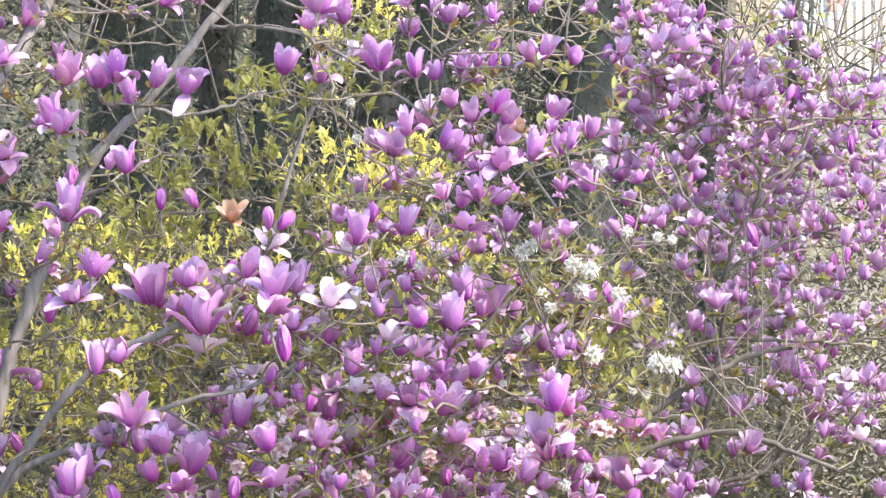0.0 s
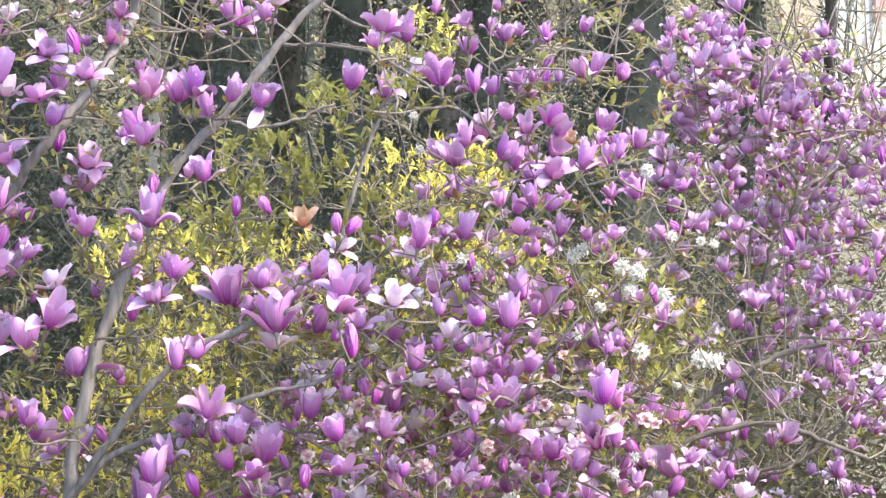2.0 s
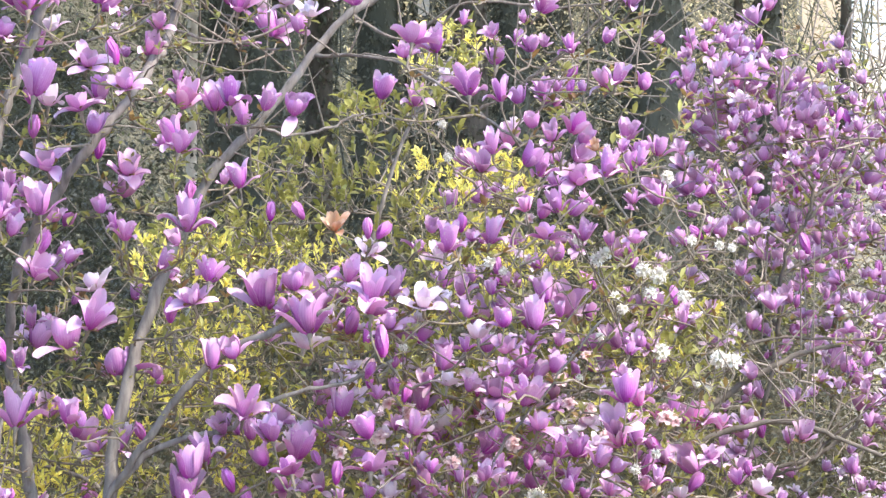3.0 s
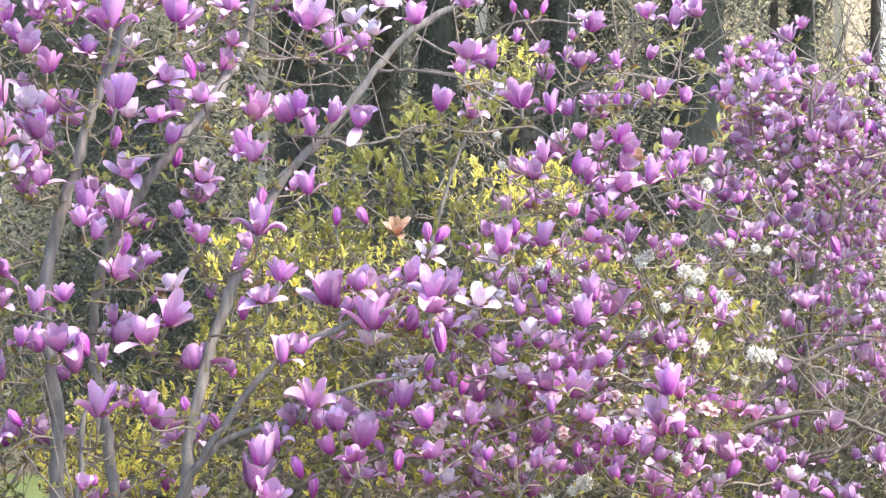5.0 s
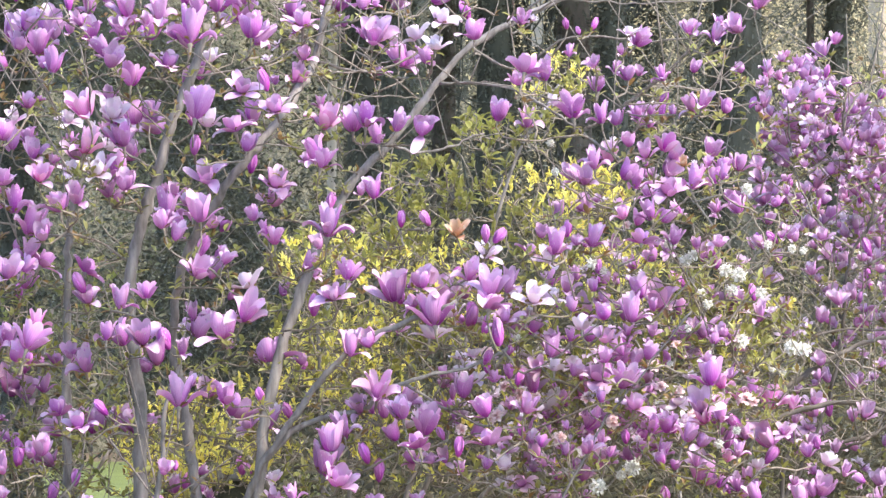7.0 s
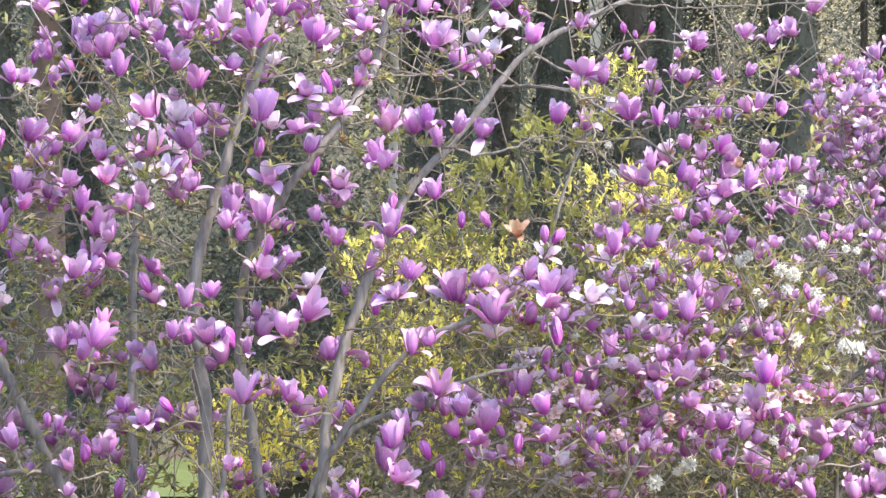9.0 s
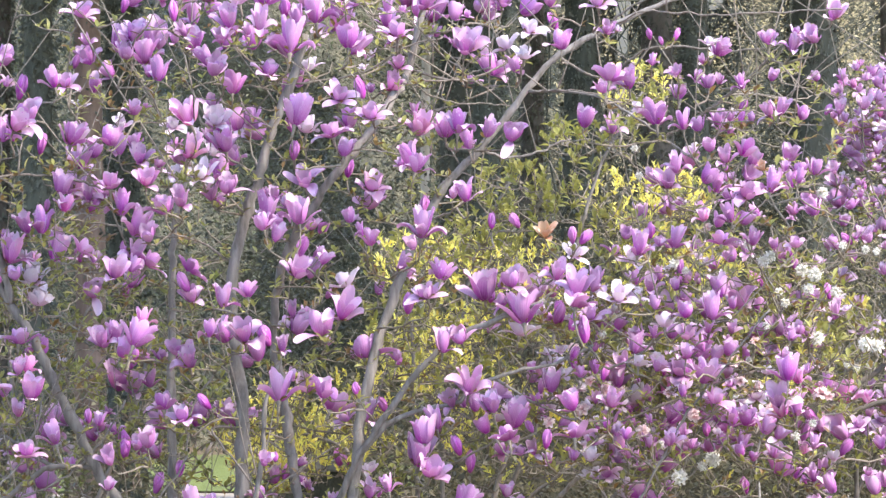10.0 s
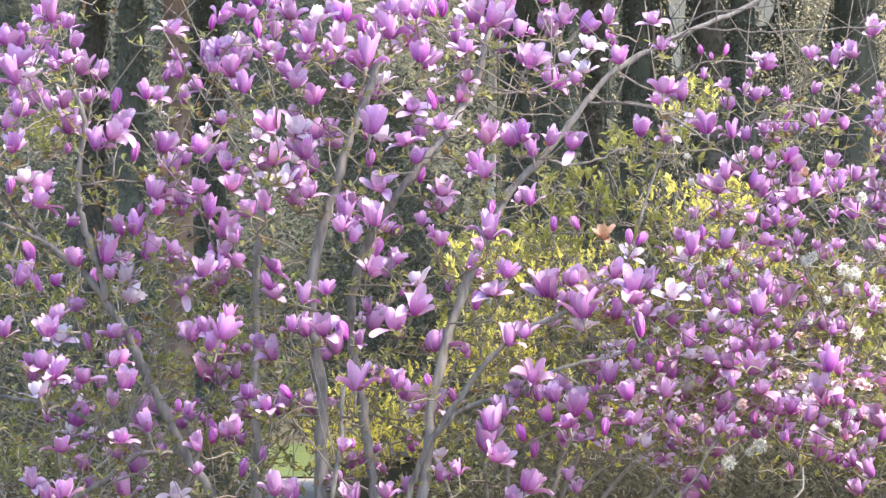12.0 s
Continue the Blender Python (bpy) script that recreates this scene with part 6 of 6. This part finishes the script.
for name, label, mat, count, box, size, seed, lumps, spread, gap in (
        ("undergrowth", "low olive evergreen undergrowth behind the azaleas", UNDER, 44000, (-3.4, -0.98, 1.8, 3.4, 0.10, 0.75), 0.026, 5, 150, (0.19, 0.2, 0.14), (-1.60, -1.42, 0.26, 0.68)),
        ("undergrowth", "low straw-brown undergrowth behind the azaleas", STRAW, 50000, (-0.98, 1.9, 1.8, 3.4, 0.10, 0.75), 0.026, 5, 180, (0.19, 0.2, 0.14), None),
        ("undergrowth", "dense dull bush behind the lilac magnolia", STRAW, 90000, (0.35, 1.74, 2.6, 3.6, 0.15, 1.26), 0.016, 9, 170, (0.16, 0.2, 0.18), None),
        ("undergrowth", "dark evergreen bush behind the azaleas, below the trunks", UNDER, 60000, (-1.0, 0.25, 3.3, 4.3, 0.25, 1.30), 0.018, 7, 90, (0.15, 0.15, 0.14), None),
        # These next four carry the shade around the trunks in their leaf colour.
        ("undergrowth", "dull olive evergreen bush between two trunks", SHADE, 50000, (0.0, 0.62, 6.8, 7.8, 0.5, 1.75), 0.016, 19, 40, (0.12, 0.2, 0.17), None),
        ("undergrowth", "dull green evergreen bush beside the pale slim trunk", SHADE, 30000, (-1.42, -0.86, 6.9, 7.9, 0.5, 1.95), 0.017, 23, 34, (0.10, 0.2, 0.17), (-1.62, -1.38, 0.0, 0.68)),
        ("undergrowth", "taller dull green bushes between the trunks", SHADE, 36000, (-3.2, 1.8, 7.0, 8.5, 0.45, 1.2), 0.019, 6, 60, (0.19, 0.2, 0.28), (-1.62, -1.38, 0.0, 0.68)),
        ("undergrowth", "blue-green evergreen bushes behind the trunks, leaves darkened for shade", DEEP, 90000, (-3.7, -1.72, 7.0, 8.5, 0.45, 2.4), 0.018, 16, 130, (0.17, 0.2, 0.18), (-1.62, -1.38, 0.0, 0.68)),
        ("far_shrubbery", "sunlit tan shrubbery at the far edge of the garden", TAN, 64000, (-0.40, 1.25, 15.0, 17.0, 0.60, 2.25), 0.014, 7, 90, (0.22, 0.3, 0.22), (0.36, 0.46, 1.98, 4.0)),
        ("far_shrubbery", "soft olive-green shrubbery at the far edge of the lawn", FIELD, 60000, (-2.9, -0.75, 15.0, 17.0, 0.60, 2.35), 0.014, 8, 80, (0.22, 0.3, 0.22), None),
        ("far_shrubbery", "sparse tan shrubs in front of the house", TAN, 20000, (0.45, 1.0, 12.5, 14.0, 0.60, 2.3), 0.016, 12, 46, (0.13, 0.2, 0.2), (0.34, 0.44, 1.97, 4.0)),
        ("far_shrubbery", "dull green belt of far evergreens", FAR, 90000, (-5.0, 0.6, 18.5, 20.0, 0.6, 1.6), 0.018, 8, 90, (0.35, 0.3, 0.2), None)):
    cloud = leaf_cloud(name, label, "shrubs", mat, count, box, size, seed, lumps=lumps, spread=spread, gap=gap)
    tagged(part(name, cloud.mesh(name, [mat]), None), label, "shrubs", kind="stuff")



def crooked(s, rng, p, d, ln, r, n):
    """A thin branch that wanders as it grows. Returns its line."""
    pts = [p]
    for _ in range(n):
        d = (d + Vector((rng.gauss(0, 0.22), rng.gauss(0, 0.12), rng.gauss(0, 0.16)))).normalized()
        pts.append(pts[-1] + d * (ln / n))
    line = smooth_line(pts, 3)
    s.tube(line, np.linspace(r, r * 0.3, len(line)), 5)
    return line


def bare_shrubs(x0, x1, y0, y1, count, seed):
    """Leafless shrubs, each a crooked stem with thin forking branches."""
    rng = random.Random(seed)
    for k in range(count):
        y = rng.uniform(y0, y1)
        a = radians(rng.uniform(-35, 35))
        root = thing("bare_shrub", "leafless shrub of thin grey-brown stems between the trunks", "shrub", "bare shrubs between the trunks", (rng.uniform(x0, x1), y, rise(y)))
        s = Soup()
        stem = crooked(s, rng, Vector((0, 0, -0.02)), Vector((math.sin(a), 0, math.cos(a))), rng.uniform(1.1, 2.1), 0.007, 6)
        part("stem", s.mesh("stem", [MOSSY]), root)
        for j in range(11):
            s = Soup()
            w = radians(rng.uniform(-95, 95))
            side = crooked(s, rng, Vector(stem[rng.randrange(4, len(stem))]), Vector((math.sin(w), rng.uniform(-0.3, 0.3), math.cos(w))), rng.uniform(0.2, 0.6), 0.0032, 4)
            for _ in range(2):
                w2 = w + radians(rng.uniform(-60, 60))
                crooked(s, rng, Vector(side[rng.randrange(3, len(side))]), Vector((math.sin(w2), 0.1, math.cos(w2))), rng.uniform(0.08, 0.22), 0.0016, 2)
            part("branch", s.mesh("branch", [MOSSY]), root)


bare_shrubs(-0.86, 0.72, 7.5, 10.0, 24, 3)
bare_shrubs(-0.40, 0.60, 10.5, 13.5, 14, 8)



def far_hedge(x0, x1, y, dips):
    """A belt of evergreens: a lumpy body that closes the garden, lower at the dips (x, half width, height)."""
    s = Soup()
    nx, nz = 420, 44
    pts = []
    for j in range(nz):
        for i in range(nx):
            x = x0 + (x1 - x0) * i / (nx - 1)
            top = 3.2 + 0.4 * noise.noise((x * 1.2, 3.1, 0.0))
            for c, h, low in dips:
                dip = math.exp(-((x - c) / h) ** 4)
                top = top * (1 - dip) + (low + 0.06 * noise.noise((x * 14, 1.1, 0.0))) * dip
            f = j / (nz - 1)
            z = top * math.sin(f * math.pi / 2) if f < 1 else top
            back = 1.0 * f ** 3
            pts.append((x, y + back + 0.25 * noise.noise((x * 2, z * 2, 0.5)) + 0.1 * noise.noise((x * 8, z * 8, 2.0)), rise(y) * (1 - f) + z))
    s.grid(pts, nz, nx)
    s.grid([(x0, y + 2.0, 0.5), (x1, y + 2.0, 0.5), (x0, y + 2.0, 1.4), (x1, y + 2.0, 1.4)], 2, 2, flip=True)
    return tagged(part("far_hedge", s.mesh("far_hedge", [HEDGE]), None), "dark evergreen belt closing the garden", "hedge", kind="structure")


far_hedge(-12.0, 0.90, 21.0, ((-0.19, 0.055, 1.84), (0.13, 0.09, 2.03), (0.46, 0.07, 1.98)))


def house(x0, y):
    """A pale house front with wide windows in pinkish-brown frames, beyond the garden."""
    root = thing("house", "pale rendered house front with wide windows", "house", at=(x0, y, rise(y)))
    root.rotation_euler.z = radians(32)
    lo, hi, left, pitch, count = 0.75, 1.95, 0.17, 0.30, 6
    s = Soup()
    for b in ((0, 9, 0, 0.3, 0, lo), (0, 9, 0, 0.3, hi, 5.5), (0, left, 0, 0.3, lo, hi), (left + pitch * count, 9, 0, 0.3, lo, hi), (0, 9, 0.3, 7, 0, 5.5)):
        s.box(*b)
    part("wall", s.mesh("wall", [RENDERED], False), root)
    s = Soup()
    s.box(-0.3, 9.3, -0.3, 7.3, 5.5, 5.75)
    part("roof", s.mesh("roof", [STONE], False), root)
    tall = hi - lo
    for k in range(count):
        w = new("window")
        w.parent = root
        w.location = (left + pitch * k, 0.06, lo)
        fr = Soup()
        for b in ((0, pitch, 0, 0.06, 0, 0.05), (0, pitch, 0, 0.06, tall - 0.05, tall), (0, 0.03, 0, 0.06, 0.05, tall - 0.05), (pitch - 0.03, pitch, 0, 0.06, 0.05, tall - 0.05), (0.03, pitch - 0.03, 0.01, 0.05, 0.42, 0.45)):
            fr.box(*b)
        part("window_frame", fr.mesh("window_frame", [PINK_FRAME], False), w, "pinkish-brown window frame")
        for z0, z1 in ((0.05, 0.42), (0.45, tall - 0.05)):
            g = Soup()
            g.box(0.03, pitch - 0.03, 0.025, 0.035, z0, z1)
            part("pane", g.mesh("pane", [GLASS], False), w)


def picket_fence(x0, y, count, step, first, climb):
    """White pickets with rounded heads on two sloping rails; the heads climb steadily."""
    root = thing("picket_fence", "bright white picket fence climbing beside the house", "fence", at=(x0, y, rise(y)))
    root.rotation_euler.z = radians(32)
    g = rise(y)
    foot = [first - g - 0.26 + climb * k * step for k in range(count)]
    w = Soup()
    ends = (foot[0] - 0.01, foot[-1] - 0.01)
    for j, (x, h) in enumerate(zip((-0.03, count * step + 0.03), ends)):
        w.v += [(x, yy, z) for yy in (-0.10, 0.20) for z in (-0.05, h)]
        w.uv += [(0.5, 0.5)] * 4
    for q in ((0, 4, 5, 1), (2, 3, 7, 6), (1, 5, 7, 3), (0, 1, 3, 2), (4, 6, 7, 5), (0, 2, 6, 4)):
        w.f.append(q)
        w.m.append(0)
    part("retaining_wall", w.mesh("retaining_wall", [STONE], False), root, "grey stone retaining wall")
    p = Soup()
    p.box(-0.0088, 0.0088, -0.010, 0.010, 0.0, 0.235)
    p.tube([(0, 0, 0.235), (0, 0, 0.250), (0, 0, 0.26)], [0.0088, 0.0075, 0.003], 8)
    picket = p.mesh("picket", [WHITE_PAINT], False)
    for k in range(count):
        part("picket", picket, root, m=Matrix.Translation((k * step, -0.02, foot[k])))
    for up in (0.05, 0.17):
        r = Soup()
        r.tube([(0, 0.0, foot[0] + up), (0.5 * count * step, 0.0, 0.5 * (foot[0] + foot[-1]) + up), (count * step, 0.0, foot[-1] + up)], [0.012] * 3, 4)
        part("rail", r.mesh("rail", [WHITE_PAINT], False), root)


house(1.30, 60.0)
picket_fence(0.94, 16.0, 34, 0.0275, 1.712, 0.60)
